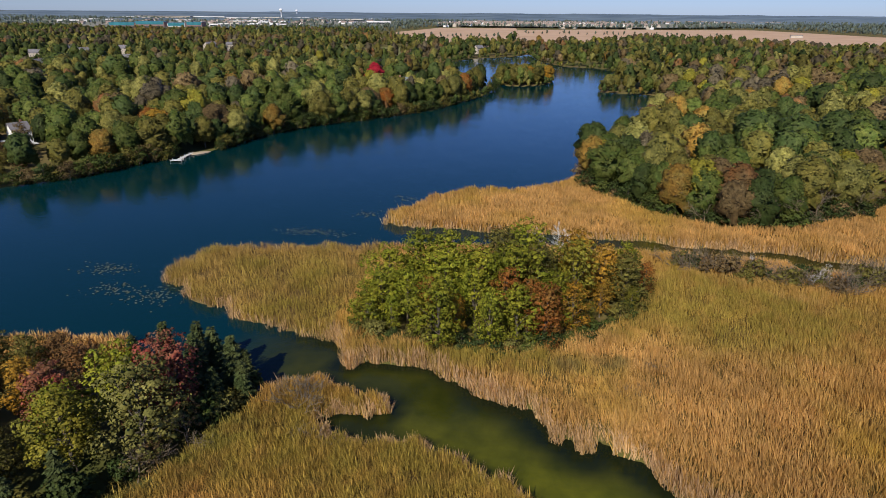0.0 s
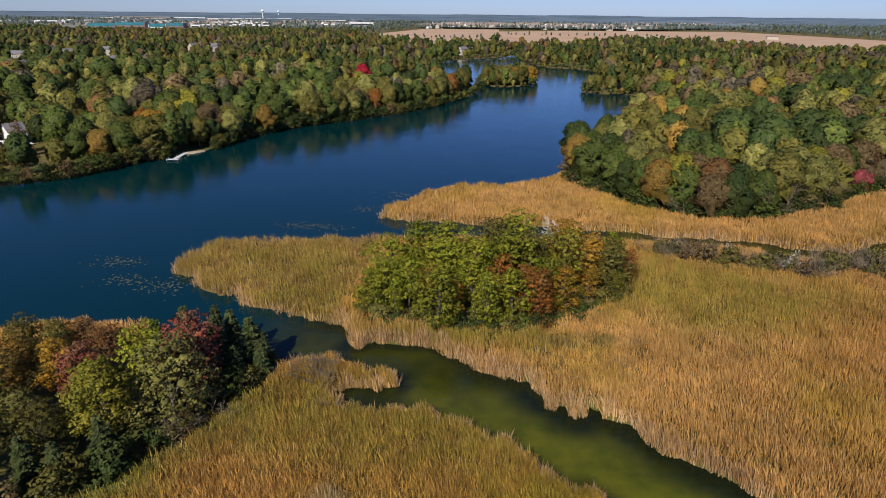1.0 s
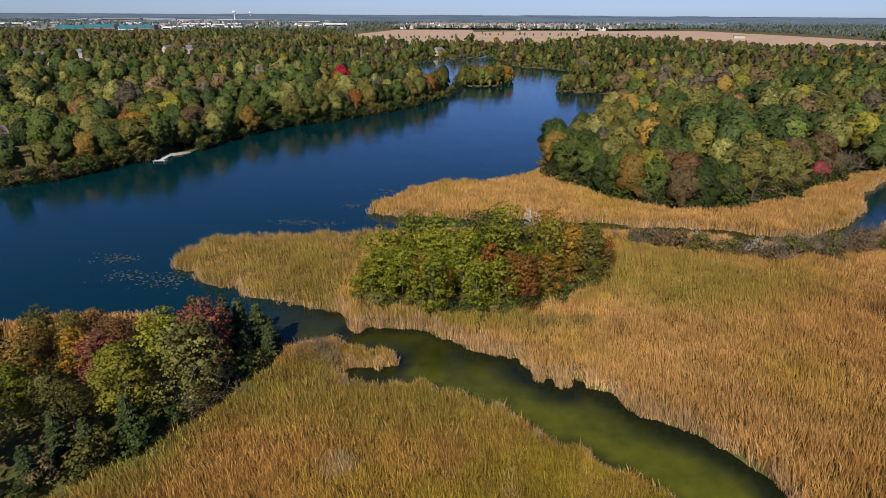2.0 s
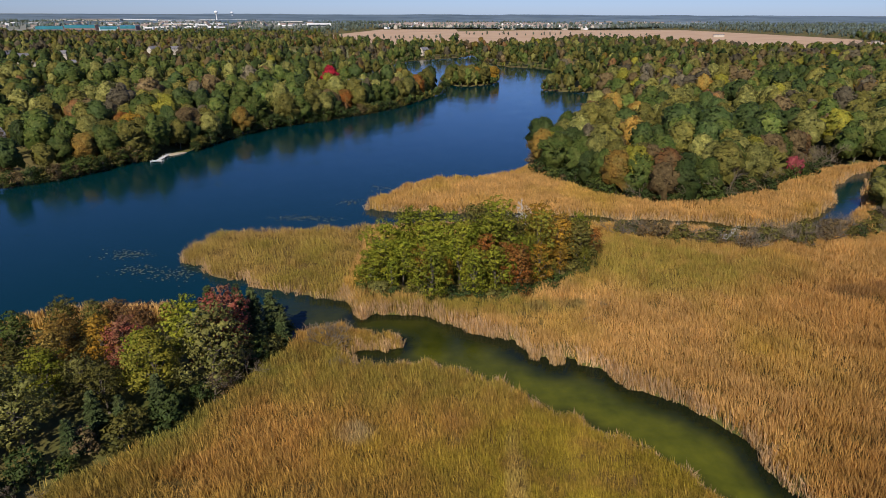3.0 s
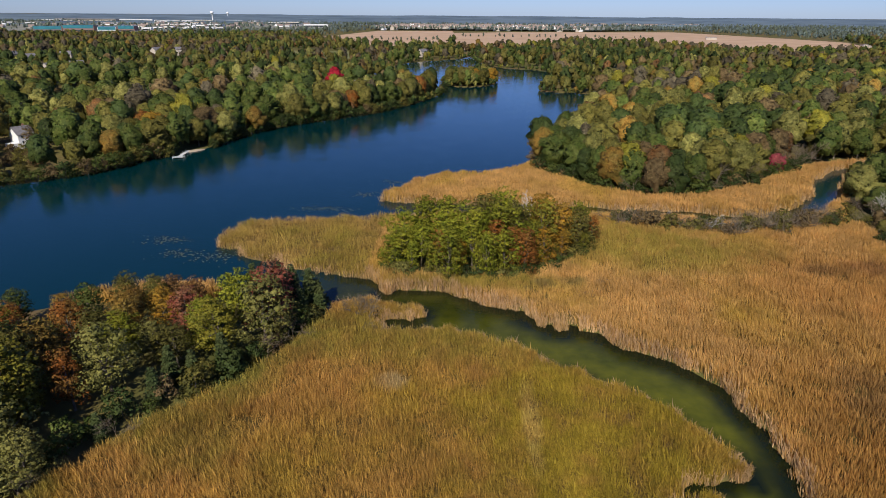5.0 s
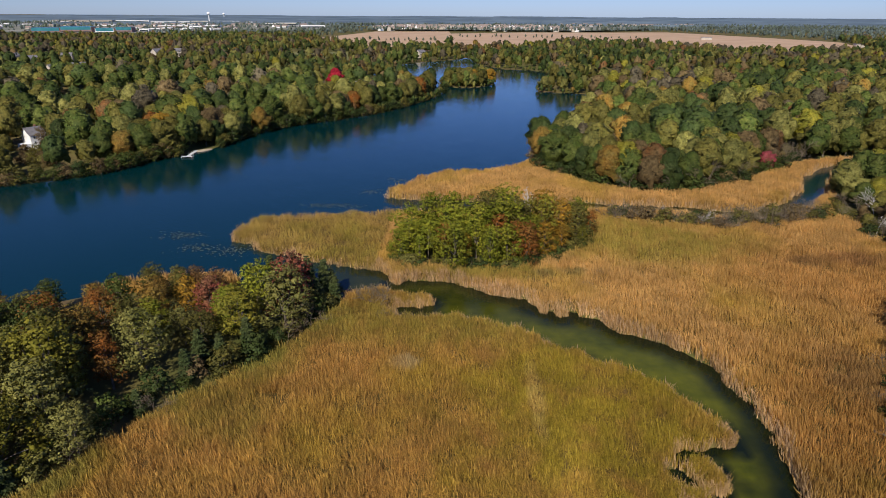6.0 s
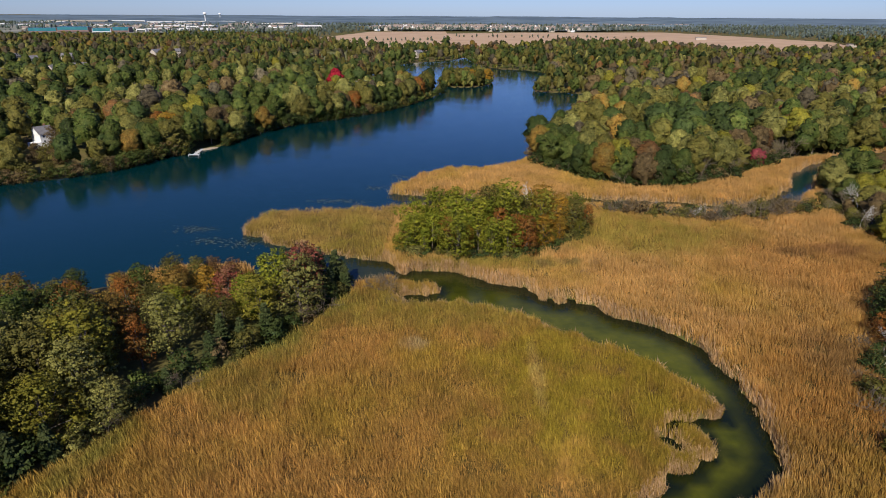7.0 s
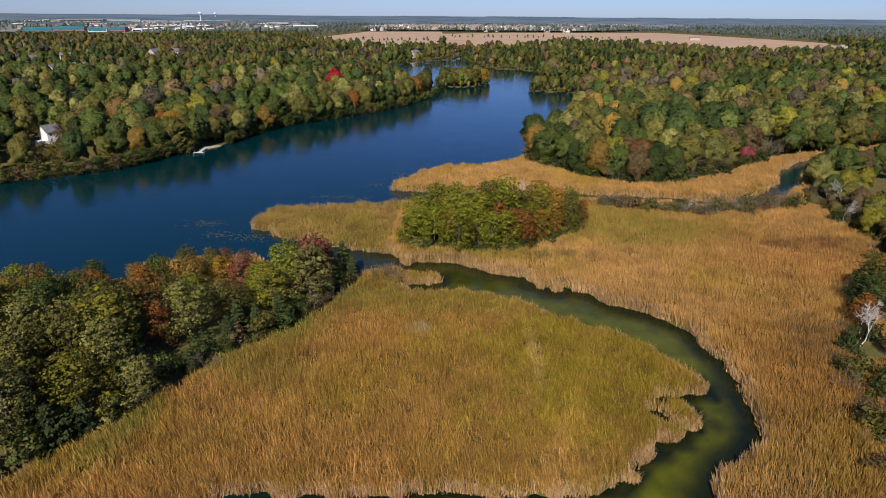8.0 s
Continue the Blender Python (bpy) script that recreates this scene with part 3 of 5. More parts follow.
def leafy_dome(r, height, radius, low, boughs, corners, tiers, tufts, size, span=1.6, thick=(0.2, 0.36)):
    """A crown seen from afar: the knobbly hull of all its boughs, with loose leaf tufts lying on it. Returns vertices, faces, normals and the boughs' centres."""
    cs, rs = lumps(r, height, radius, boughs, low, thick, span)
    c, q = np.array(cs), np.array(rs)
    heart = np.array([0, 0, 0.5 * c[:, 2].min() + 0.5 * c[:, 2].max()])
    rows = np.concatenate([[1.0], np.cos(np.linspace(0.2, 2.55, tiers))])
    ang = np.arange(corners) * 2 * math.pi / corners
    d = np.array([(math.sqrt(1 - x * x) * math.cos(w + 0.5 * (k % 2) * ang[1]), math.sqrt(1 - x * x) * math.sin(w + 0.5 * (k % 2) * ang[1]), x) for k, x in enumerate(rows) for w in ang])

    def hull(way):
        rel = c - heart
        along = way @ rel.T
        gap = (rel ** 2).sum(1)[None] - along ** 2
        return np.where(gap < q ** 2, along + np.sqrt(np.clip(q ** 2 - gap, 0, None)), 0.3 * radius).max(1)

    knob = r.uniform(0.82, 1.02, len(d))
    knob[:corners] = 0.94
    v = heart + d * (hull(d) * knob)[:, None]
    f = np.array([(corners * g + w, corners * g + corners + w, corners * g + corners + (w + 1) % corners, corners * g + (w + 1) % corners) for g in range(tiers) for w in range(corners)])
    face = np.cross(v[f[:, 2]] - v[f[:, 0]], v[f[:, 3]] - v[f[:, 1]])
    face *= np.sign((face * (v[f].mean(1) - heart)).sum(1))[:, None]
    n = np.zeros_like(v)
    for k in range(4):
        np.add.at(n, f[:, k], unit(face))
    n = unit(unit(n) + 0.35 * d + r.normal(scale=0.12, size=n.shape))
    e = unit(r.normal(size=(tufts, 3)) + [0, 0, 0.45])
    p = heart + e * (hull(e) * r.uniform(0.9, 1.05, tufts))[:, None]
    t = unit(e + r.normal(scale=0.5, size=e.shape) + [0, 0, 0.2])
    a = unit(np.cross(t, r.normal(size=e.shape)))
    b = np.cross(t, a)
    k = size * r.uniform(0.5, 1.3, tufts)[:, None]
    leaves = np.stack([p - a * k * 0.5, p - b * k * 0.42, p + a * k * 0.55, p + b * k * 0.45], 1).reshape(-1, 3)
    return (np.concatenate([v, leaves]), np.concatenate([f, np.arange(len(leaves)).reshape(-1, 4) + len(v)]),
            np.concatenate([n, np.repeat(unit(e + 0.9 * t), 4, 0)]), cs)


def lumps(r, height, radius, n, low=0.3, small=(0.27, 0.42), span=1.62):
    """Centres and radii of the leafy lumps of a broad crown, spread over its outside."""
    cs, rs = [], []
    mid, half = (1 + low) / 2 * height, (1 - low) / 2 * height
    lobes = r.uniform(0.68, 1.14, 7)
    for k in range(n):
        u = 1 - span * (k + 0.5) / n
        ang = k * 2.39996 + r.uniform(-0.25, 0.25)
        flat = math.sqrt(max(0.0, 1 - u * u))
        bulge = lobes[int(ang / (2 * math.pi) * 7) % 7] * r.uniform(0.72, 1.06)
        depth = (0.45, 0.86, 0.72, 0.95, 0.8)[k % 5]
        rad = radius * r.uniform(*small)
        reach = max(0.1, radius * bulge - rad * 0.6) * depth
        cs.append((reach * flat * math.cos(ang), reach * flat * math.sin(ang), mid + max(u, -0.85) * half * 0.92 * (0.9 + 0.1 * bulge)))
        rs.append(rad)
    return cs, rs


def broadleaf(name, seed, height, radius, boughs, clumps, tufts, knot, size, bark=None, low=0.2, span=1.7, thick=(0.24, 0.38), core=(5, 3), shape=None):
    """A broadleaf tree at the origin: trunk with limbs, and a crown of leaf tufts."""
    r = np.random.default_rng(seed)
    tree = new(name)
    if shape:
        v, f, nr, cs = shape(r, height, radius, low, boughs, clumps, tufts, knot, size, span)
    else:
        v, f, nr, cs = leafy_crown(r, height, radius, low, boughs, clumps, tufts, knot, size, span, thick, core)
    lines = [[((0, 0, -0.4), 0.026 * height), ((0.05, 0.03, 0.2 * height), 0.018 * height), ((0.1, -0.1, 0.5 * height), 0.012 * height), ((0, 0, 0.85 * height), 0.004 * height)]]
    for c in cs[:: max(1, boughs // 10)]:
        z0 = r.uniform(0.2, 0.45) * height
        lines.append([((0.05, 0, z0), 0.009 * height), ((0.5 * c[0], 0.5 * c[1], 0.6 * c[2] + 0.4 * z0), 0.006 * height), (c, 0.002 * height)])
    tv, tf = tubes(lines, 5)
    trunk = new("trunk", mesh_arrays("trunk", tv, tf, [bark or BARK], smooth=True))
    crown = new("crown", mesh_arrays("crown", v, f, [LEAF["green"]], smooth=True, normals=nr))
    trunk.parent = crown.parent = tree
    return tree


def conifer(name, seed, height, radius, count, size):
    """A cedar or spruce: a straight trunk and tiers of drooping sprays."""
    r = np.random.default_rng(seed)
    tree = new(name)
    v, f = tubes([[((0, 0, -0.4), 0.02 * height), ((0, 0, 0.5 * height), 0.012 * height), ((0, 0, height), 0.002 * height)]])
    trunk = new("trunk", mesh_arrays("trunk", v, f, [BARK], smooth=True))
    u = r.random(count) ** 0.75
    z = height * (0.06 + 0.94 * (1 - u ** 0.85))
    reach = radius * np.sqrt(np.clip(1.04 - z / height, 0.01, 1)) * (0.8 + 0.2 * np.sin(3 * np.floor(z * 1.3) + 5 * (count % 7))) * (0.75 + 0.35 * np.sin(z * 6.0 + r.uniform(0, 1, count))) * np.sqrt(r.uniform(0.35, 1, count))
    a = r.uniform(0, 2 * math.pi, count)
    p = np.stack([reach * np.cos(a), reach * np.sin(a), z - 0.25 * reach], 1)
    out = np.stack([np.cos(a), np.sin(a), np.full(count, -0.25) + r.normal(0, 0.25, count)], 1)
    side = np.stack([-np.sin(a), np.cos(a), r.normal(0, 0.4, count)], 1)
    s = size * r.uniform(0.6, 1.3, count)[:, None]
    verts = np.stack([p - out * s * 0.6, p - side * s * 0.35, p + out * s * 0.7, p + side * s * 0.35], 1).reshape(-1, 3)
    crown = new("crown", mesh_arrays("crown", verts, np.arange(len(verts)).reshape(-1, 4), [LEAF["needle"]]))
    trunk.parent = crown.parent = tree
    return tree


def bare_tree(name, seed, height, radius, forks, bark, stems=1, levels=4):
    """A leafless tree or bush: stems that fork into limbs and fine twigs."""
    r = np.random.default_rng(seed)
    tree = new(name)
    thick, fine = [], []

    def grow(p, d, length, rad, level, into):
        q = p + d * length * 0.55 + r.normal(0, 0.05 * length, 3)
        e = q + (d + r.normal(0, 0.2, 3)) * length * 0.45
        into.append([(p, rad), (q, rad * 0.8), (e, rad * 0.55)])
        if level == 0:
            return
        for _ in range(forks):
            nd = d + r.normal(0, 0.55, 3) * [1, 1, 0.6] + [0, 0, 0.12]
            nd /= np.linalg.norm(nd)
            grow(e if r.random() < 0.6 else q, nd, length * r.uniform(0.55, 0.8), max(rad * 0.55, 0.022), level - 1, fine)

    trunks = []
    for k in range(stems):
        d = np.array([r.normal(0, 0.12 + 0.25 * (stems > 1)) * radius / 2, r.normal(0, 0.12 + 0.25 * (stems > 1)) * radius / 2, 1.0])
        d /= np.linalg.norm(d)
        thick = []
        grow(np.array([r.normal(0, 0.06 * stems), r.normal(0, 0.06 * stems), -0.2]), d, height * 0.42, 0.018 * height / math.sqrt(stems), levels, thick)
        v, f = tubes(thick, 5)
        trunk = new("trunk" if stems == 1 else "stem", mesh_arrays("trunk", v, f, [bark], smooth=True))
        trunk.parent = tree
    v, f = tubes(fine, 3)
    twigs = new("branchwork", mesh_arrays("branchwork", v, f, [bark]))
    twigs.parent = tree
    return tree


PROTOS, USED = {}, set()


def put_tree(kind, x, y, scale=1.0, colour=None, where="", group="", turn=None, stretch=1.0):
    """Stand one tree of a kind on the ground at (x, y)."""
    x, y = float(x), float(y)
    zz = float(ground_height(np.array([x]), np.array([y]), shore(np.array([x]), np.array([y])))[0])
    wide = rng.uniform(1.0, 1.22) if kind.startswith("broadleaf") else 1.0
    m = pose(x, y, max(zz, 0.05), rng.uniform(-3, 3), rng.uniform(-3, 3), rng.uniform(0, 360) if turn is None else turn) @ Matrix.Diagonal((scale * wide, scale * wide, scale * stretch, 1))
    ob = PROTOS[kind]
    if kind in USED:
        ob.scale = (1, 1, 1)
        ob = copy_thing(ob, m)
        PROTOS[kind].matrix_basis = FIRST[kind]
    else:
        ob.matrix_basis = m
        FIRST[kind] = m
        USED.add(kind)
    if colour:
        for c in ob.children:
            if c.name.split(".")[0] == "crown":
                c.material_slots[0].link = "OBJECT"
                c.material_slots[0].material = LEAF[colour]
    base = kind.split(":")[0]
    word = {"broadleaf_tree": "broadleaf tree", "slender_tree": "slender broadleaf tree", "cedar_tree": "evergreen cedar", "spruce_tree": "evergreen spruce", "shrub": "leafy shrub",
            "bare_tree": "leafless grey tree", "bare_bush": "leafless grey brown bush", "birch_tree": "leafless white-barked tree"}[base]
    tagged(ob, ((WORD[colour] + " ") if colour else "") + word + " " + where, "shrub" if base in ("shrub", "bare_bush") else "tree", group)
    PLACED.append((x, y))
    return ob


FIRST, PLACED = {}, []
for k in range(5):
    PROTOS[f"broadleaf_tree:{k}"] = broadleaf("broadleaf_tree", 10 + k, 12.0, 5.0, 24, 14, 13, 0.60, 0.32, low=0.0, span=1.6, core=(5, 3))
for k in range(3):
    PROTOS[f"slender_tree:{k}"] = broadleaf("slender_tree", 30 + k, 12.0, 3.6, 20, 12, 12, 0.54, 0.31, low=0.04, span=1.7, thick=(0.26, 0.42), core=(5, 3))
for k in range(4):
    PROTOS[f"broadleaf_tree:m{k}"] = broadleaf("broadleaf_tree", 50 + k, 12.0, 5.2, 26, 26, 13, 1500, 0.46, low=0.02, span=1.75, shape=leafy_dome)
PROTOS["cedar_tree"] = conifer("cedar_tree", 3, 9.0, 2.6, 2300, 0.5)
PROTOS["spruce_tree"] = conifer("spruce_tree", 4, 13.0, 2.8, 900, 0.9)
PROTOS["shrub"] = broadleaf("shrub", 70, 3.0, 2.2, 9, 9, 9, 0.42, 0.28, low=0.0, core=(5, 3))
PROTOS["bare_tree"] = bare_tree("bare_tree", 5, 10.0, 3.0, 3, TWIG, levels=5)
PROTOS["birch_tree"] = bare_tree("birch_tree", 8, 9.0, 2.5, 3, PALE_BARK, levels=5)
PROTOS["bare_bush"] = bare_tree("bare_bush", 6, 3.4, 3.0, 3, TWIG, stems=7, levels=3)


def scatter(x0, x1, y0, y1, gap, keep, r):
    """Places about a gap apart, in loose rows, where keep allows."""
    nx, ny = int((x1 - x0) / gap), int((y1 - y0) / (gap * 0.87))
    i, j = np.meshgrid(np.arange(nx), np.arange(ny))
    x = x0 + (i + 0.5 * (j % 2) + r.uniform(-0.36, 0.36, i.shape)) * gap
    y = y0 + (j + r.uniform(-0.36, 0.36, i.shape)) * gap * 0.87
    x, y = x.ravel(), y.ravel()
    ok = keep(x, y)
    return x[ok], y[ok]


def pick(r, weights):
    names = list(weights)
    w = np.array([weights[n] for n in names], float)
    return names[int(r.choice(len(names), p=w / w.sum()))]


def clear_of(x, y, spots, gap):
    return all(math.hypot(x - a, y - b) > gap for a, b in spots)


HOUSES = [(-352, 640, 20), (-345, 672, -15), (-430, 548, 10), (-422, 590, -30), (-345, 455, 25), (-338, 478, -10), (-366, 418, 40), (-84, 376, 5), (-68, 712, 0), (-400, 430, 12), (-450, 510, -20), (-472, 580, 30)]


def house_gap(x, y):
    """The gardens and lower growth on the lake side of the houses among the woods."""
    x, y = np.asarray(x, float), np.asarray(y, float)
    gap = np.zeros(x.shape, bool)
    for hx, hy, _ in HOUSES:
        gap |= (np.abs(x - hx * (y + 20) / (hy + 20)) < 9.5) & (y < hy + 8) & (y > hy - (46 if hy < 700 else 7))
    return gap


def house_view(x, y):
    """The open slope below the white house."""
    a, b = (x - HOUSE[0]) * 0.58 - (y - HOUSE[1]) * 0.81, (x - HOUSE[0]) * 0.81 + (y - HOUSE[1]) * 0.58
    return (a > -7) & (a < 56) & (np.abs(b) < np.where(a < 20, 7.0, 4.8))


HOUSE = (-176, 194)
r = np.random.default_rng(101)
# ---- the wooded island in the reeds ----
G = "trees on the reed island"
SPECIAL = [(-17, 99.5, "broadleaf_tree:0", 0.85, "lime"), (-12.5, 103, "broadleaf_tree:1", 0.98, "lime"), (-18.5, 90, "broadleaf_tree:3", 0.62, "lime"), (-7, 102, "broadleaf_tree:2", 1.02, "lime"),
           (-7, 97, "broadleaf_tree:3", 0.9, "lime"), (-8.8, 92, "slender_tree:1", 0.7, "rust"), (-4.5, 89, "slender_tree:2", 0.62, "gold"), (-1.5, 97, "broadleaf_tree:4", 0.95, "lime"),
           (0.5, 90.5, "slender_tree:0", 0.62, "olive"), (2.6, 94, "slender_tree:1", 0.85, "rust"), (6.4, 92.5, "slender_tree:2", 0.78, "rust"), (8, 101, "broadleaf_tree:0", 0.95, "olive"),
           (11, 104, "slender_tree:0", 0.9, "yellow"), (14, 108, "broadleaf_tree:1", 0.98, "gold"), (18.4, 105.5, "broadleaf_tree:2", 0.85, "gold"), (18, 100, "slender_tree:1", 0.5, "gold"),
           (15.6, 95.5, "slender_tree:2", 0.42, "yellow"), (22.8, 101, "slender_tree:0", 0.45, "yellow"), (22.6, 108.5, "slender_tree:1", 0.86, "lime"), (26, 108, "slender_tree:2", 0.6, "rust"),
           (5.8, 110, "broadleaf_tree:3", 1.0, "lime"), (0.3, 106, "broadleaf_tree:4", 1.0, "olive"), (12, 96.5, "slender_tree:0", 0.68, "olive"), (-14.5, 89, "slender_tree:1", 0.55, "lime"), (-12.8, 92.5, "broadleaf_tree:0", 0.75, "lime")]
for x, y, kind, size, col in SPECIAL:
    put_tree(kind, x, y, size, col, "on the reed island", G)
tx, ty = scatter(-23, 29, 82, 112, 4.4, lambda x, y: inside(CLUMP, x, y) & (edge_distance(CLUMP, x, y) > 2.2), r)
for x, y in zip(tx, ty):
    if not clear_of(x, y, [q[:2] for q in SPECIAL], 3.0):
        continue
    if x < 1:
        col = pick(r, {"lime": 6, "yellow": 1.2, "green": 0.8})
    elif x < 10:
        col = pick(r, {"lime": 3.4, "yellow": 0.8, "olive": 2, "rust": 0.8, "amber": 1.0})
    else:
        col = pick(r, {"amber": 1.5, "rust": 0.7, "olive": 1.5, "yellow": 1.2, "lime": 1.6, "gold": 1.6})
    h = 0.66 + 0.30 * min(1, float(edge_distance(CLUMP, np.array([x]), np.array([y]))[0]) / 6) + r.uniform(-0.2, 0.12)
    kind = f"broadleaf_tree:{r.integers(5)}" if r.random() < 0.75 else f"slender_tree:{r.integers(3)}"
    put_tree(kind, x, y, h, col, "on the reed island", G)
for x, y, s in ((9.2, 113.5, 0.95), (11.2, 114.5, 1.0)):
    put_tree("birch_tree", x, y, s, None, "on the reed island", "white-barked trees")
for k in range(2 * len(CLUMP)):
    inset = 0.05 + 0.09 * (k % 2)
    q = CLUMP[k // 2] * (1 - inset) + inset * np.array([3, 99])
    put_tree("shrub", q[0], q[1], r.uniform(0.5, 0.9) + 0.25 * (k % 2), pick(r, {"deep": 2, "green": 3, "olive": 2, "sage": 1}), "at the foot of the island's trees", "shrubs round the reed island")

# ---- the near grove beside the reeds ----
G = "trees of the grove"
SPECIAL = [(-80.5, 41, "broadleaf_tree:1", 1.0, "rust"), (-68.4, 45.5, "broadleaf_tree:0", 1.05, "rust"), (-61.6, 42.5, "broadleaf_tree:3", 0.95, "amber"), (-82.7, 52, "broadleaf_tree:2", 1.0, "russet"),
           (-65, 54, "broadleaf_tree:4", 1.1, "rust"), (-56.7, 57, "broadleaf_tree:1", 1.08, "amber"), (-48.5, 59.5, "broadleaf_tree:0", 1.1, "red"), (-40.7, 53.5, "broadleaf_tree:2", 0.95, "yellow"),
           (-34.8, 57, "broadleaf_tree:3", 0.98, "sage"), (-35, 62.5, "broadleaf_tree:1", 1.0, "red"), (-54, 38, "slender_tree:0", 0.75, "rust"), (-56, 27.5, "broadleaf_tree:4", 0.95, "sage"),
           (-70, 31.5, "broadleaf_tree:0", 1.0, "sage"), (-51.3, 42, "broadleaf_tree:2", 0.98, "sage"), (-51, 25, "broadleaf_tree:1", 0.65, "sage"), (-62.3, 29, "broadleaf_tree:3", 0.98, "olive"),
           (-57, 20.5, "broadleaf_tree:4", 0.85, "yellow"), (-45.5, 49.5, "broadleaf_tree:0", 0.85, "olive"), (-65.8, 21.5, "broadleaf_tree:2", 0.95, "olive"), (-44, 56, "broadleaf_tree:4", 1.02, "lime"),
           (-74.6, 47, "broadleaf_tree:3", 1.05, "olive"), (-40, 61, "broadleaf_tree:3", 1.05, "lime"), (-58, 50.5, "broadleaf_tree:2", 1.05, "olive"), (-53.5, 61.5, "broadleaf_tree:2", 1.0, "gold")]


def grove_size(x, y):
    """Lower trees towards the lake."""
    return 1.0 - 0.37 * min(1.0, max(0.0, (y - 38) / 14)) * min(1.0, max(0.0, (-36 - x) / 10))


for x, y, kind, size, col in SPECIAL:
    put_tree(kind, x, y, size * grove_size(x, y), col, "in the grove beside the reeds", G)
CEDARS = [(-31, 71, 0.95), (-34.5, 73, 1.05), (-38, 74, 1.0), (-28.8, 68.4, 0.7), (-42, 73, 0.95), (-29.5, 71.5, 0.8), (-46, 72, 0.8), (-31, 66, 0.85), (-36, 69.5, 1.0), (-40, 70, 0.95), (-57.5, 15, 1.0), (-61.5, 16.8, 1.1), (-55.5, 18.5, 0.8), (-44.5, 41, 0.7), (-44.5, 45.5, 0.75), (-41.5, 46.5, 0.7), (-38, 49, 0.8), (-48, 33.5, 0.6)]
for x, y, s in CEDARS:
    put_tree("cedar_tree", x, y, s * r.uniform(0.82, 1.0), "needle", "in the grove by the water", "cedars of the grove")
tx, ty = scatter(-108, -26, -2, 76, 5.6, lambda x, y: inside(GROVE, x, y) & (edge_distance(GROVE, x, y) > 2.0), r)
for x, y in zip(tx, ty):
    if not clear_of(x, y, [q[:2] for q in SPECIAL], 4.0) or not clear_of(x, y, [q[:2] for q in CEDARS], 2.8) or (y > 66 and x > -48):
        continue
    if y > 52 and x < -44:
        col = pick(r, {"olive": 3.5, "amber": 2, "rust": 1.6, "green": 1.5, "lime": 1, "russet": 1})
    else:
        col = pick(r, {"sage": 5, "olive": 3, "lime": 1.2, "yellow": 1.4, "russet": 0.6, "green": 1.2})
    put_tree(f"broadleaf_tree:{r.integers(5)}", x, y, r.uniform(0.82, 1.08) * grove_size(x, y), col, "in the grove beside the reeds", G)
for k in range(9):
    a, b = GROVE[k], GROVE[k + 1]
    for u in (0.05, 0.3, 0.55, 0.8):
        q = a + (b - a) * (u + r.uniform(-0.1, 0.1)) + np.array([-2.0 + r.uniform(-1.6, 0.8), 0.8])
        put_tree("shrub", q[0], q[1], r.uniform(0.5, 1.7), pick(r, {"deep": 3, "green": 2, "olive": 2, "sage": 2, "brown": 1}), "at the grove's edge by the reeds", "shrubs at the edge of the grove")
for x, y, s in ((-31, 59, 0.65), (-33.5, 53.5, 0.6), (-46, 33.5, 0.5), (-51, 23, 0.45)):
    put_tree("bare_tree", x, y, s, None, "at the edge of the grove", "leafless trees")
for x, y, s in ((-20.5, 67.5, 1.5), (-22, 69.5, 1.2), (-18, 62.5, 0.8), (-15, 61.5, 0.6), (20, 77, 0.75), (24, 84, 0.7), (13, 82, 0.5), (9, 80, 0.55), (12, 77.5, 0.4)):
    put_tree("bare_bush", x, y, s, None, "standing in the reeds", "leafless bushes in the reeds")

# ---- bushes along the channel ----
for k in range(56):
    x = 33 + 58 * (k + 0.5) / 56
    y = 122 - 4.0 * math.exp(-((x - 57) / 12) ** 2) + 5 * max(0, (x - 72) / 18) + r.uniform(-5.0, 1.5) * min(1.0, (x - 28) / 16)
    if k % 2 != 0:
        put_tree("shrub", x, y, r.uniform(0.8, 1.6), pick(r, {"deep": 1.5, "brown": 3, "olive": 3}), "among bare bushes by the channel", "bushes along the channel", stretch=1.15)
    else:
        put_tree("bare_bush", x, y, r.uniform(1.3, 1.9), None, "beside the channel", "bushes along the channel")
for x, y, s in ((57, 116, 0.55), (59, 119, 0.5), (48, 121, 0.45)):
    put_tree("birch_tree", x, y, s, None, "by the channel", "white-barked trees")

# ---- the wood across the channel, front rows ----
put_tree("broadleaf_tree:m0", 99, 178.6, 0.62, "pink", "at the edge of the wood")
for x, y in ((109, 186), (112, 188.5), (106, 184), (116, 192), (113, 193), (120, 196), (46, 150), (60, 149.5), (72, 155), (37, 155.5), (84, 162), (66, 151.5)):
    put_tree("bare_tree", x, y, r.uniform(0.8, 1.0), None, "at the edge of the wood", "leafless trees")
tx, ty = scatter(15, 190, 148, 262, 7.2, lambda x, y: (shore(x, y) > 2) & ~inside(MARSH, x, y) & (x > 15) & (y > 140) & (edge_distance(MARSH, x, y) > 1.5) & ((edge_distance(MARSH, x, y) < 13) | (edge_distance(LAKE, x, y) < 6)) & (x < 0.75 * y + 30) & (x > 0.3 * y - 40), r)
for x, y in zip(tx, ty):
    if not clear_of(x, y, [(99, 178.6), (109, 186), (112, 188.5), (116, 192)], 5.5) or (x > 124 and y < 200):
        continue
    col = pick(r, {"green": 4, "olive": 3.6, "sage": 2.4, "deep": 1.2, "amber": 0.6, "russet": 0.5, "brown": 0.9, "yellow": 0.5})
    put_tree(f"broadleaf_tree:m{r.integers(4)}", x, y, r.uniform(0.85, 1.15), col, "in the wood across the channel", "trees of the wood across the channel")
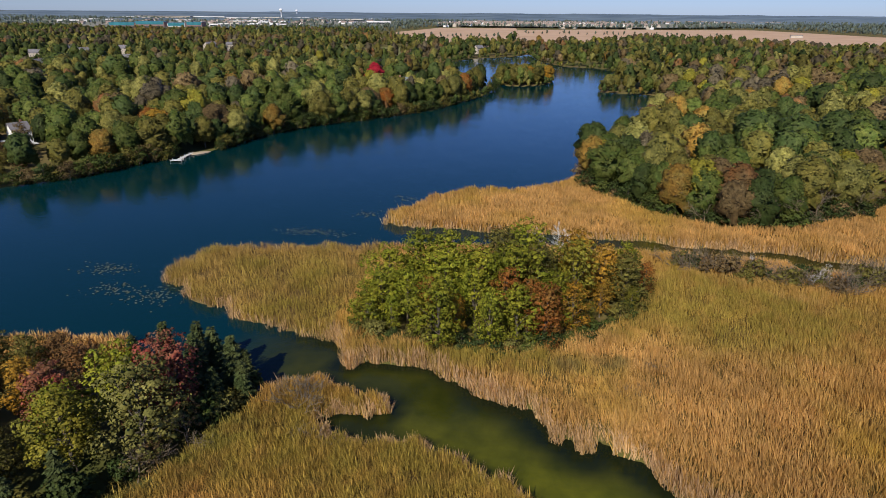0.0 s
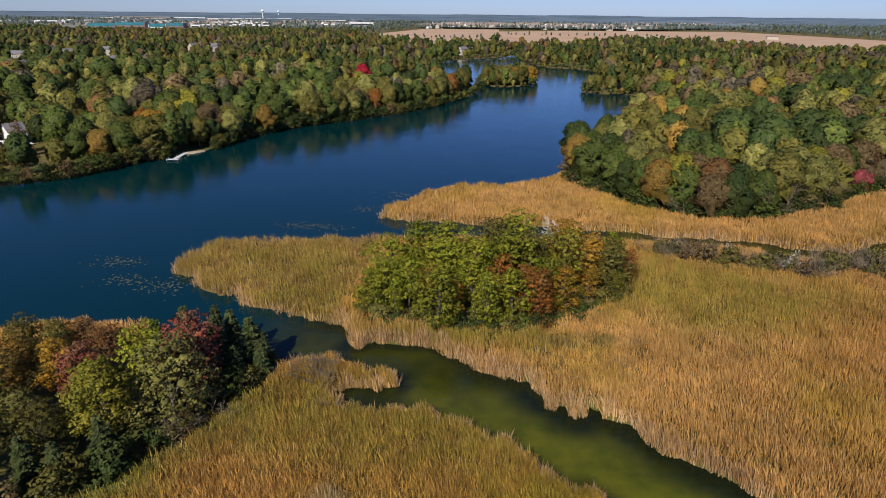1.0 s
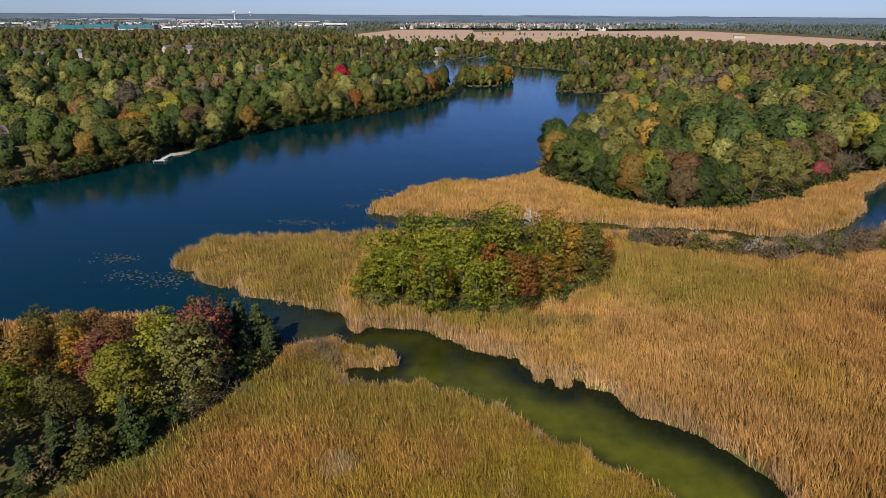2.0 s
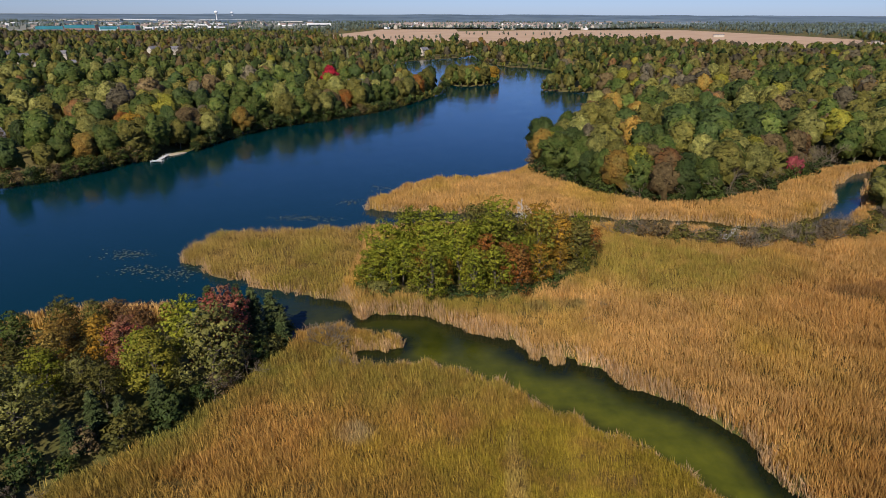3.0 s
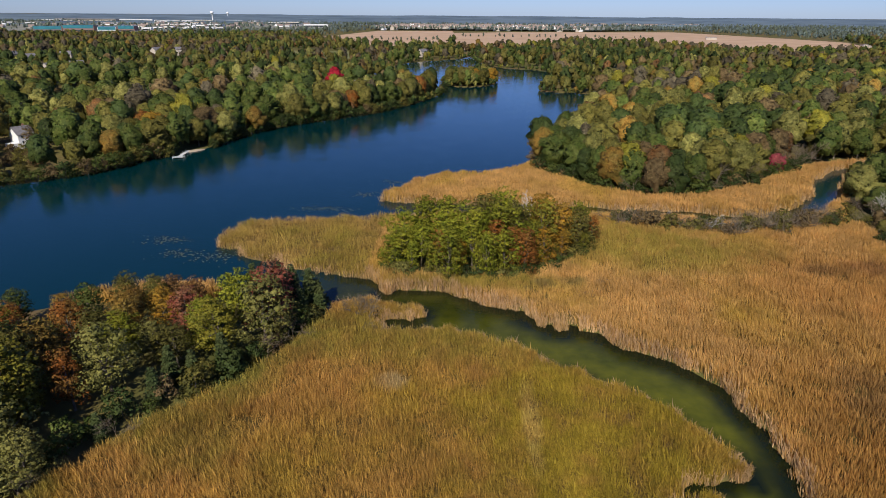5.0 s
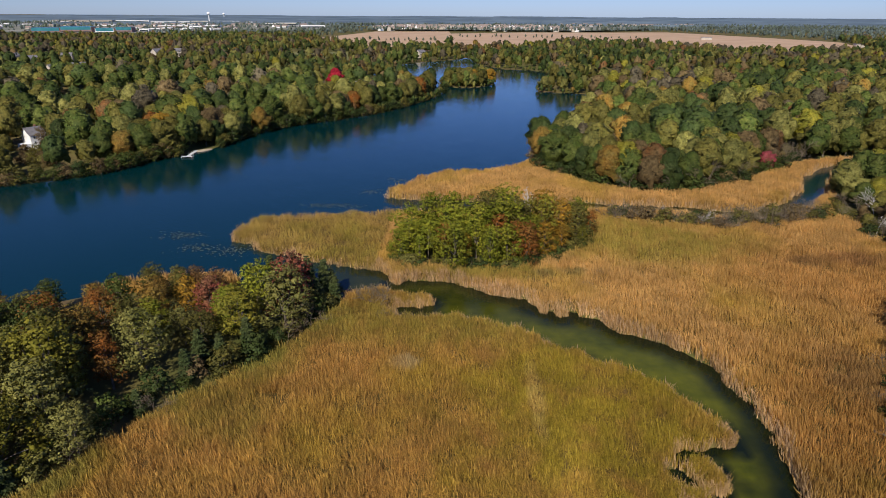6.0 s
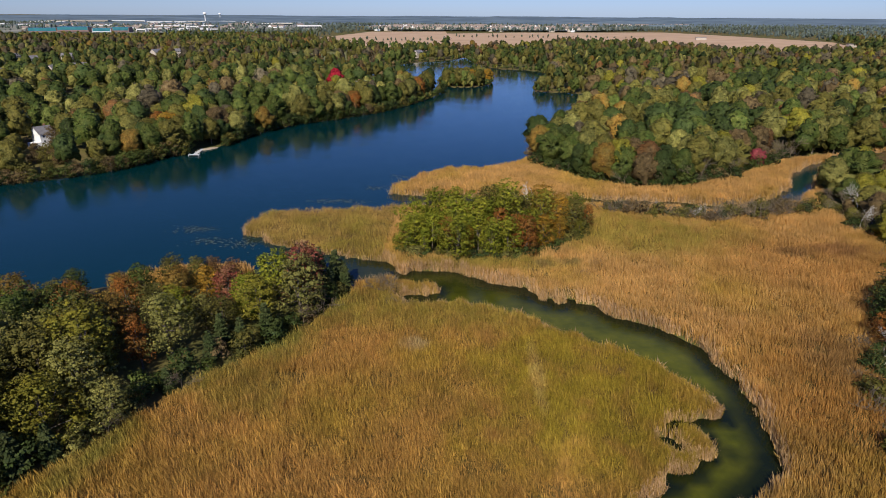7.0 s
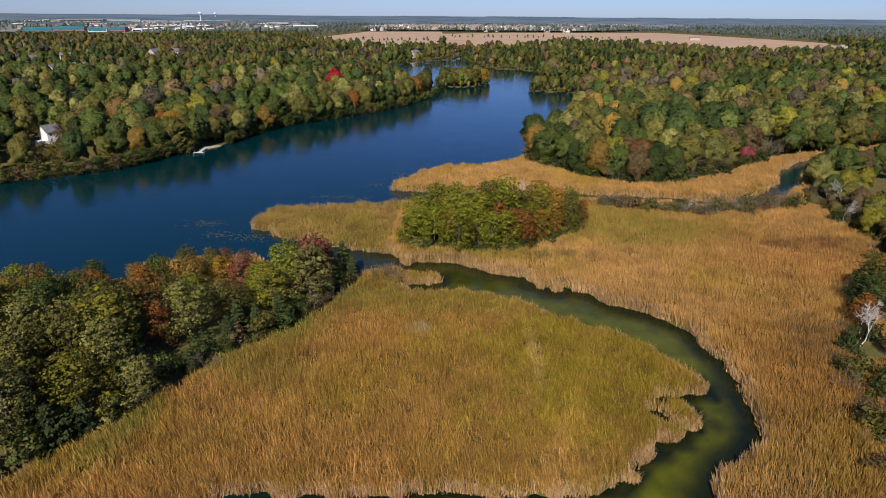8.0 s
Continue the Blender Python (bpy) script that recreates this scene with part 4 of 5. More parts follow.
WOOD_EDGE = [(19, 186), (23, 175), (26, 169), (29, 164.5), (33, 158), (38, 153.5), (43, 151), (48, 148.5), (53, 146.5), (58, 148), (64, 149.5), (70, 153), (76, 156.5), (82, 160.5), (88, 165.5), (94, 170.5), (99, 175.5), (104, 180), (112, 189)]
for x, y in WOOD_EDGE:
    for _ in range(3):
        put_tree("shrub", x + r.uniform(-3, 3), y + r.uniform(0.3, 2.6), r.uniform(1.0, 1.8), pick(r, {"deep": 5, "green": 2, "brown": 1}), "at the foot of the wood", "shrubs along the wood")

# ---- the wood on the right bank ----
tx, ty = scatter(40, 180, -8, 190, 5.2, lambda x, y: inside(RIGHT_WOOD, x, y) & (shore(x, y) > 1.5) & (edge_distance(RIGHT_WOOD, x, y) > 1.0) & (edge_distance(MARSH, x, y) < 13) & (x < 0.72 * (y + 50) + 12), r)
for x, y in zip(tx, ty):
    edge = float(edge_distance(MARSH, np.array([x]), np.array([y]))[0])
    if y < 72:
        if edge < 5 and r.random() < 0.75:
            put_tree("shrub" if r.random() < 0.7 else "bare_bush", x, y, r.uniform(0.8, 1.4), pick(r, {"olive": 2, "deep": 2, "yellow": 1.2}), "at the edge of the marsh", "shrubs at the edge of the marsh")
        else:
            put_tree(f"slender_tree:{r.integers(2)}", x, y, r.uniform(0.34, 0.55), pick(r, {"olive": 3, "deep": 2, "yellow": 1.5, "sage": 1}), "at the edge of the marsh", "trees on the east bank")
    elif edge < 9 and r.random() < 0.7 and y > 105:
        put_tree("bare_tree", x, y, r.uniform(0.5, 0.75), None, "on the bank of the channel", "leafless trees")
    else:
        put_tree(f"broadleaf_tree:m{r.integers(4)}", x, y, r.uniform(0.34, 0.5) if y > 112 and edge < 7 else r.uniform(0.55, 0.76), pick(r, {"olive": 3.5, "green": 2, "yellow": 2.4, "sage": 1, "deep": 1, "amber": 0.6, "brown": 0.8}), "on the east bank of the channel", "trees on the east bank")
for k in range(44):
    q = RIGHT_WOOD[1 + k // 4] + (RIGHT_WOOD[2 + k // 4] - RIGHT_WOOD[1 + k // 4]) * (0.12 + 0.25 * (k % 4)) + np.array([r.uniform(-1.5, 3), 0.5])
    put_tree("shrub" if k % 3 else "bare_bush", q[0], q[1], r.uniform(0.8, 1.4), pick(r, {"deep": 3, "olive": 2, "brown": 1}) if k % 3 else None, "at the edge of the marsh", "shrubs at the edge of the marsh")

for x, y, s in ((101, 122, 0.75), (106, 129, 0.8), (98, 113, 0.7), (62, 46, 0.75), (64, 48.5, 0.8)):
    put_tree("birch_tree", x, y, s, None, "on the east bank", "white-barked trees")
for x, y, s, col in ((70, 58, 0.7, "deep"), (74, 64, 0.75, "olive"), (66, 52, 0.6, "rust"), (78, 68, 0.7, "gold")):
    put_tree("broadleaf_tree:2", x, y, s, col, "at the edge of the marsh", "trees on the east bank")

# ---- the left bank, front rows ----
LEFT_BANK = np.array([(-400, 60), (-190, 118), (-110, 192), (-20, 391), (-60, 480), (-400, 480)], float)
for x, y, col, s in ((-131, 207, "gold", 1.05), (-124, 205, "rust", 0.95), (-138, 212, "rust", 1.0), (-142, 199, "sage", 1.05), (-134, 197, "olive", 1.0)):
    put_tree("broadleaf_tree:m1", x, y, s, col, "along the lake shore", "trees along the lake shore")
tx, ty = scatter(-260, -24, 110, 400, 7.0, lambda x, y: (shore(x, y) > np.where(y > 280, 4.0, 1.5)) & (edge_distance(LAKE, x, y) < 12) & (x > -0.72 * (y + 70)) & inside(LEFT_BANK, x, y), r)
for x, y in zip(tx, ty):
    if house_view(x, y) or house_gap(x, y) or math.hypot(x + 111, y - 200) < 6 or not clear_of(x, y, [(-131, 207), (-124, 205), (-138, 212), (-142, 199), (-134, 197)], 5):
        continue
    col = pick(r, {"green": 3.4, "olive": 4.4, "sage": 1.4, "deep": 1.8, "amber": 0.9, "rust": 0.3, "brown": 0.6})
    put_tree(f"broadleaf_tree:m{r.integers(4)}", x, y, r.uniform(0.8, 1.15), col, "along the lake shore", "trees along the lake shore")
left = smooth_outline(SHORE_LEFT[1:17], steps=6)[:-6]
for k in range(len(left)):
    q = left[k]
    if math.hypot(q[0] + 111, q[1] - 199) < 7:
        continue
    put_tree("shrub", q[0] + r.uniform(-1.0, 0.9), q[1] + r.uniform(-0.7, 0.9), r.uniform(1.1, 2.0), pick(r, {"deep": 3, "green": 2, "olive": 2, "brown": 1}), "at the water's edge", "shrubs at the lake's edge")
for k in range(22):
    a, b = r.uniform(7, 50), r.uniform(-6, 6)
    put_tree("shrub", HOUSE[0] + 0.58 * a + 0.81 * b, HOUSE[1] - 0.81 * a + 0.58 * b, r.uniform(0.8, 1.5), pick(r, {"brown": 3, "sage": 2, "olive": 1}), "on the slope below the white house", "shrubs below the house")
for x, y in ((-190, 207), (-194, 200), (-186, 213), (-198, 210), (-203, 203), (-193, 219), (-178, 214), (-206, 214), (-170, 210)):
    put_tree("spruce_tree", x, y, r.uniform(0.8, 1.05), "needle", "behind the white house", "spruces behind the house")
put_tree("slender_tree:1", -164.3, 183.6, 0.85, "brown", "beside the white house")
put_tree("slender_tree:2", -160.5, 179, 0.62, "sage", "below the white house")
for x, y, col in ((52, 412, "olive"), (60, 406, "sage"), (69, 399, "green"), (50, 423, "green"), (76, 397, "olive"), (59, 418, "olive"), (47, 409, "sage"), (84, 394, "green")):
    put_tree(f"broadleaf_tree:m{r.integers(4)}", x, y, r.uniform(0.75, 0.95), col, "on the far point of the lake", "trees on the far point")
put_tree("broadleaf_tree:m2", -96, 378, 1.2, "crimson", "beside the low house across the lake")

# ---- the small island in the lake ----
tx, ty = scatter(-28, 13, 424, 480, 6.4, lambda x, y: inside(ISLAND, x, y) & (edge_distance(ISLAND, x, y) > 2.2), r)
for x, y in zip(tx, ty):
    put_tree(f"broadleaf_tree:m{r.integers(4)}", x, y, r.uniform(0.7, 0.95), pick(r, {"olive": 3, "green": 3, "sage": 2, "gold": 0.6, "rust": 0.5 if x > 4 else 0.1}), "on the small lake island", "trees on the lake island")

# ---- woods beyond, too many to count ----
def wood(name, x, y, seed, shape, scale, weights, label, species, tuft=0.07, drift=35.0, span=1.55):
    """Many broad crowns in one mesh; kinds of tree grow in drifts. shape: boughs, corners and tiers of the hull, tufts."""
    r = np.random.default_rng(seed)
    z = ground_height(x, y, shore(x, y))
    temps = []
    for k in range(5):
        temps.append(leafy_dome(r, 1.0, 0.44, 0.06, *shape, tuft, span)[:3])
    which = r.integers(0, 5, len(x))
    order = np.argsort(np.argsort(0.55 * vnoise(x, y, drift, seed + 40) + 0.45 * r.random(len(x)))) / max(1, len(x))
    col = np.searchsorted(np.cumsum(np.array(weights, float) / sum(weights))[:-1], order)
    vs, fs, ms, ts, ns, off = [], [], [], [], [], 0
    for k, (v, f, nr) in enumerate(temps):
        at = np.flatnonzero(which == k)
        n = len(at)
        if not n:
            continue
        h = scale * r.uniform(0.6, 1.3, n)
        a = r.uniform(0, 2 * math.pi, n)
        c, s = np.cos(a)[:, None], np.sin(a)[:, None]
        wide = r.uniform(0.85, 1.25, n)
        px = (v[:, 0] * c - v[:, 1] * s) * (h * wide)[:, None] + x[at][:, None]
        py = (v[:, 0] * s + v[:, 1] * c) * (h * wide)[:, None] + y[at][:, None]
        pz = v[None, :, 2] * h[:, None] + z[at][:, None] - 0.2
        vs.append(np.stack([px, py, pz], 2).reshape(-1, 3))
        ns.append(np.stack([nr[:, 0] * c - nr[:, 1] * s, nr[:, 0] * s + nr[:, 1] * c, np.repeat(nr[None, :, 2], n, 0)], 2).reshape(-1, 3))
        fs.append((f[None] + (np.arange(n) * len(v))[:, None, None] + off).reshape(-1, 4))
        ms.append(np.repeat(col[at], len(f)))
        ts.append(np.repeat(r.uniform(-0.24, 0.24, n), len(f)))
        off += n * len(v)
    me = mesh_arrays(name, np.concatenate(vs), np.concatenate(fs), [LEAF[k] for k in species], np.concatenate(ms), True, np.concatenate(ns))
    layer = me.attributes.new("tone", "FLOAT", "FACE")
    layer.data.foreach_set("value", np.concatenate(ts).astype(np.float32))
    return tagged(new(name, me), label, "woods", kind="stuff")


FIELDS = [[(-64, 1570), (116, 1700), (330, 1740), (539, 1793), (581, 1672), (626, 1501), (659, 1364), (690, 1200), (600, 960), (520, 820), (385, 775), (318, 785), (285, 870), (275, 985), (150, 1000), (54, 870), (-36, 820)],
          [(-330, 1150), (-279, 1700), (-78, 1752), (-44, 1250), (-44, 830), (-130, 850), (-200, 900)]]
MEADOWS = [[(-250, 790), (-165, 790), (-140, 640), (-215, 640)], [(-266, 350), (-184, 356), (-172, 300), (-236, 288)], [(-760, 900), (-600, 900), (-560, 780), (-680, 760)], [(-1120, 1385), (-790, 1430), (-560, 1150), (-860, 1090)]]
CLEAR = [np.array(p, float) for p in (*FIELDS, *MEADOWS)]
TOWN_LEFT = np.array([(-2200, 1900), (-1100, 1330), (-760, 1330), (-420, 1700), (-600, 3000), (-1700, 3100)], float)
TOWN_MID = np.array([(-320, 1800), (330, 1800), (900, 2350), (850, 2700), (-350, 2700)], float)


def woods_ok(x, y):
    ok = shore(x, y) > np.where(np.asarray(y) > 300, 2.8, 1.5)
    for p in CLEAR:
        ok &= ~inside(p, x, y)
    ok &= ~house_view(x, y) & ~house_gap(x, y)
    ok &= ~inside(MARSH, x, y) & (edge_distance(MARSH, x, y) > 1.5)
    ok &= ~((np.abs(x + 91) < 14) & (y < 388) & (y > 340))
    return ok & (x > -1.0 * y - 40) & (x < 0.74 * (y + 60) + 30)


def free_of(x, y, gap):
    d = np.full(len(x), 1e9)
    for a, b in PLACED:
        np.minimum(d, (x - a) ** 2 + (y - b) ** 2, out=d)
    return d > gap * gap


SPECIES = ["deep", "green", "sage", "olive", "yellow", "amber", "brown", "russet", "grey"]
r = np.random.default_rng(55)
mx, my = scatter(-470, 420, -8, 420, 9.8, lambda x, y: woods_ok(x, y) & ((y > 130) | inside(RIGHT_WOOD, x, y)), r)
ok = free_of(mx, my, 5.4)
mx, my = mx[ok], my[ok]
MIX = [4.0, 6.2, 2.2, 6.2, 0.4, 0.35, 1.3, 0.5, 1.4]
# sage and grey crowns weighted up far off, their paleness standing in for haze
HAZY_FAR_MIX = [4.0, 5.0, 3.0, 6.0, 0.3, 0.35, 1.6, 0.4, 2.2]
bank = inside(RIGHT_WOOD, mx, my) & (my > 105)
wood("woods", mx[bank], my[bank], 9, (16, 16, 8, 150), 7.0, MIX, "low mixed woodland on the east bank", SPECIES, 0.1)
mx, my = mx[~bank], my[~bank]
edge = shore(mx, my) < 9
close = (my < 290) & ~edge
wood("woods", mx[edge], my[edge], 4, (24, 22, 11, 480), 12.5, MIX, "mixed autumn trees along the lake shore", SPECIES, 0.058, span=1.75)
wood("woods", mx[close], my[close], 1, (24, 22, 10, 480), 13.0, MIX, "mixed autumn woodland across the channel and lake", SPECIES, 0.058)
wood("woods", mx[~close & ~edge], my[~close & ~edge], 5, (18, 14, 7, 220), 13.0, MIX, "mixed autumn woodland round the lake", SPECIES, 0.075)
fx, fy = scatter(-1150, 800, 420, 1250, 13.0, woods_ok, r)
edge = shore(fx, fy) < 16
wood("woods", fx[edge], fy[edge], 6, (16, 16, 8, 130), 12.0, MIX, "mixed woodland along the far shore", SPECIES, 0.08, span=1.75)
wood("woods", fx[~edge], fy[~edge], 2, (10, 10, 5, 30), 12.5, HAZY_FAR_MIX, "distant mixed woodland", SPECIES, 0.14, 70.0)
rim_x, rim_y = [], []
for line in (np.concatenate([ISLAND, ISLAND[:1]]), smooth_outline(SHORE_LEFT[12:] + SHORE_FAR)[:-8]):
    for p, q in zip(line[:-1], line[1:]):
        for k in range(max(1, int(math.hypot(*(q - p)) / 2.1))):
            u = r.random()
            rim_x.append(p[0] + (q[0] - p[0]) * u + r.normal(0, 0.8))
            rim_y.append(p[1] + (q[1] - p[1]) * u + r.normal(0, 0.8))
rim_x, rim_y = np.array(rim_x), np.array(rim_y)
dry = (shore(rim_x, rim_y) > -0.6) & (np.hypot(rim_x + 111, rim_y - 199) > 9) & (rim_y > 205)
wood("shore_bushes", rim_x[dry], rim_y[dry], 12, (8, 10, 5, 20), 4.8, [5, 4, 1, 4, 0.4, 0.2, 1.5, 0.2, 1], "low bushes along the far shores", SPECIES, 0.16, span=1.75)
bx, by = scatter(-2900, 2200, 1150, 2600, 24, lambda x, y: woods_ok(x, y) & ((vnoise(x, y, 300, 77) > 0.3) | (x > 700)) & ~((inside(TOWN_LEFT, x, y) | inside(TOWN_MID, x, y)) & (vnoise(x, y, 45, 79) > 0.5)), r)
wood("far_woods", bx, by, 3, (6, 7, 3, 5), 12.0, [1, 1.2], "far dark woodland on the plain, greyed for haze", ["far", "haze"], 0.25, 120.0)

hx = np.concatenate([np.linspace(-290, -60, 26), np.linspace(-40, 330, 30), np.linspace(-200, -60, 12)]) + r.normal(0, 4, 68)
hy = np.concatenate([np.full(26, 1135.0), np.full(30, 1330.0), np.full(12, 960.0)]) + r.normal(0, 6, 68)
wood("hedgerow", hx, hy, 8, (8, 10, 5, 12), 8.0, [1], "dark hedgerow trees between the fields, greyed for haze", ["far"], 0.14, span=1.75)

for pts, mat, lab in [(p, FIELD, "pale tan harvested field beyond the woods") for p in FIELDS] + [(p, MEADOW, "mown green meadow among the woods") for p in MEADOWS]:
    bm = bmesh.new()
    p = np.array(pts, float)
    hh = float(ground_height(p[:, 0], p[:, 1], np.full(len(p), 500.0)).max()) + 0.5
    bm.faces.new([bm.verts.new((x, y, hh)) for x, y in pts])
    me = bpy.data.meshes.new("field")
    bm.to_mesh(me)
    bm.free()
    me.materials.append(mat)
    tagged(new("field", me), lab, "field", kind="structure")

# the wooded plain out to the horizon, its aerial haze carried by the material's colour
ang, rad = np.radians(np.arange(-54, 46, 0.16)), np.geomspace(2480, 4880, 64)
A, R = np.meshgrid(ang, rad)
x, y = (R * np.sin(A)).ravel(), (R * np.cos(A)).ravel()
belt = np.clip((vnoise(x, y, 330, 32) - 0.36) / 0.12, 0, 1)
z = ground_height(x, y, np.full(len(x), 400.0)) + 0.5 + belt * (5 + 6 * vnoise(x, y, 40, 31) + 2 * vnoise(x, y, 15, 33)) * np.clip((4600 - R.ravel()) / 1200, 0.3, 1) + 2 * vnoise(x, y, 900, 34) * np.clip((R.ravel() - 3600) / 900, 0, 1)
z = np.where(R.ravel() < 2500, -5, z)
n1, n2 = len(ang), len(rad)
q = (np.arange(n2 - 1)[:, None] * n1 + np.arange(n1 - 1)).ravel()
tagged(new("backdrop", mesh_arrays("backdrop", np.stack([x, y, z], 1), np.stack([q, q + 1, q + n1 + 1, q + n1], 1), [HAZY_WOODLAND], smooth=True)), "wooded plain on the horizon, tinted blue grey for haze", "distant woods", kind="structure")


# ---- buildings ----
def gabled_house(name, w, d, h, peak, wall, roof, windows=3, chimney=True):
    """A house with a gabled roof, its ridge along x, resting on z = 0."""
    house = new(name)
    bm = bmesh.new()
    v = [bm.verts.new(p) for p in ((-w / 2, -d / 2, -4.5), (w / 2, -d / 2, -4.5), (w / 2, d / 2, -4.5), (-w / 2, d / 2, -4.5), (-w / 2, -d / 2, h), (w / 2, -d / 2, h), (w / 2, d / 2, h), (-w / 2, d / 2, h),
                                   (-w / 2, 0, h + peak), (w / 2, 0, h + peak))]
    for f in ((0, 1, 5, 4), (2, 3, 7, 6), (1, 2, 6, 9, 5), (3, 0, 4, 8, 7), (3, 2, 1, 0)):
        bm.faces.new([v[k] for k in f])
    part("wall", bm, wall, house)
    bm = bmesh.new()
    o, t = 0.5, 0.25
    drop = peak * o / (d / 2)
    for s in (-1, 1):
        a = [bm.verts.new(p) for p in ((-w / 2 - o, s * (d / 2 + o), h - drop + 0.02), (w / 2 + o, s * (d / 2 + o), h - drop + 0.02), (w / 2 + o, 0, h + peak + 0.02), (-w / 2 - o, 0, h + peak + 0.02))]
        b = [bm.verts.new(p.co + Vector((0, 0, t))) for p in a]
        for f in ((a[0], a[1], a[2], a[3]), (b[0], b[1], b[2], b[3]), (a[0], a[1], b[1], b[0]), (a[1], a[2], b[2], b[1]), (a[3], a[0], b[0], b[3])):
            bm.faces.new(f)
    part("roof", bm, roof, house, "grey shingle roof")
    rows = [1.1] if h < 4 else [1.1, 3.9]
    for z in rows:
        for k in range(windows):
            x = -w / 2 + w * (k + 0.5) / windows
            win = part("window", box(bmesh.new(), x - 0.55, x + 0.55, -d / 2 - 0.05, -d / 2 + 0.02, z, z + 1.4), WHITE, house)
            part("pane", box(bmesh.new(), x - 0.45, x + 0.45, -d / 2 - 0.07, -d / 2 - 0.03, z + 0.1, z + 1.3), PANE, win)
    if chimney:
        part("chimney", box(bmesh.new(), w * 0.2, w * 0.2 + 0.9, 0.6, 1.4, h, h + peak + 1.1), BRICK, house)
    return house


PANE = plain_material("window_glass", (0.02, 0.025, 0.03), (0.04, 0.05, 0.06), 2, 0.1)
BRICK = plain_material("chimney_brick", (0.25, 0.12, 0.08), (0.32, 0.17, 0.12), 0.5)
TAN_WALL = plain_material("tan_siding", (0.42, 0.36, 0.28), (0.52, 0.46, 0.38), 2)
RED_BROWN = plain_material("red_brown_brick", (0.20, 0.12, 0.10), (0.28, 0.18, 0.15), 4)
BROWN_ROOF = plain_material("brown_shingle", (0.20, 0.15, 0.12), (0.30, 0.24, 0.20), 1.5)
PAVED = plain_material("town_land", (0.10, 0.12, 0.06), (0.30, 0.27, 0.21), 90)


def land(x, y):
    return float(ground_height(np.array([float(x)]), np.array([float(y)]), shore(np.array([float(x)]), np.array([float(y)])))[0])


# the tall white house by the shore, with its lower wing and deck
home = gabled_house("house", 8.5, 9.5, 6.2, 3.6, WHITE, ROOF, 2)
home.matrix_basis = pose(HOUSE[0], HOUSE[1], land(*HOUSE) + 0.8, 0, 0, 62) @ Matrix.Scale(0.68, 4)
tagged(home, "white two-storey lake house with a grey gabled roof", "house")
part("porch", box(bmesh.new(), -9, -4.25, -5, 1, -4.0, 1.6), WHITE, home)
part("deck", box(bmesh.new(), -6, 5, -9, -4.75, -0.9, -0.6), PLANK, home)
gaz = new("pavilion")
for px, py in ((-2.5, -1.5), (-0.8, -1.5), (0.8, -1.5), (2.5, -1.5), (-2.5, 1.5), (2.5, 1.5)):
    part("post", box(bmesh.new(), px - 0.12, px + 0.12, py - 0.12, py + 0.12, -1.0, 2.6), WHITE, gaz)
part("roof", box(bmesh.new(), -3, 3, -2, 2, 2.6, 2.85), ROOF, gaz)
gaz.matrix_basis = pose(-151, 192, land(-151, 192), 0, 0, 35)
tagged(gaz, "small open garden pavilion with white posts", "pavilion")

low = gabled_house("house", 17, 9, 3.4, 2.6, WHITE, plain_material("green_grey_roof", (0.14, 0.17, 0.16), (0.22, 0.25, 0.24), 1.5), 5)
low.matrix_basis = pose(-84, 376, land(-84, 376) + 1.2, 0, 0, 8)
tagged(low, "long white house with a green grey roof among trees", "house")
village = gabled_house("house", 15, 10, 5.2, 4.0, TAN_WALL, ROOF, 4)
for k, (x, y, turn) in enumerate(h for h in HOUSES if h[:2] != (-84, 376)):
    m = pose(x, y, land(x, y) + 3.6, 0, 0, turn + 50) @ Matrix.Scale(0.82, 4)
    if k:
        ob = copy_thing(village, m)
    else:
        ob = village
        ob.matrix_basis = m
    tagged(ob, "tan house with a grey gabled roof among trees", "house", "houses in the woods")

# the town on the plain
plain_house = gabled_house("house", 16, 11, 5.5, 4.5, TAN_WALL, BROWN_ROOF, 0, False)
r = np.random.default_rng(9)
first = True
for k in range(290):
    x, y = r.uniform(-320, 330), r.uniform(1790, 2300)
    if k > 190:
        x, y = r.uniform(330, 860), r.uniform(2380, 2620)
    if k > 240:
        x, y = r.uniform(-1350, -560), r.uniform(1560, 2300)
    m = pose(x, y, land(x, y) + 2, 0, 0, r.choice([0, 90]) + r.uniform(-15, 15))
    if first:
        plain_house.matrix_basis, first, ob = m, False, plain_house
    else:
        plain_house_m = plain_house.matrix_basis.copy()
        ob = copy_thing(plain_house, m)
        plain_house.matrix_basis = plain_house_m
    for c in ob.children:
        if c.name.startswith("wall"):
            c.material_slots[0].link = "OBJECT"
            c.material_slots[0].material = WHITE if k % 3 == 0 else TAN_WALL
    tagged(ob, ("white" if k % 3 == 0 else "tan") + " suburban house with a brown roof on the plain", "house", "houses of the suburb")


def block(name, w, d, h, wall, trim, bands=1, label="", category="building", group=""):
    """A flat-roofed building: walls, window bands and a roof edge."""
    b = new(name)
    part("wall", box(bmesh.new(), -w / 2, w / 2, -d / 2, d / 2, -4, h), wall, b)
    for k in range(bands):
        z = h * (k + 0.35) / bands
        part("window_band", box(bmesh.new(), -w / 2 + 2, w / 2 - 2, -d / 2 - 0.12, -d / 2 + 0.1, z, z + 0.4 * h / bands), PANE, b)
    part("roof", box(bmesh.new(), -w / 2 - 0.3, w / 2 + 0.3, -d / 2 - 0.3, d / 2 + 0.3, h, h + 0.8), trim, b)
    return tagged(b, label, category, group)


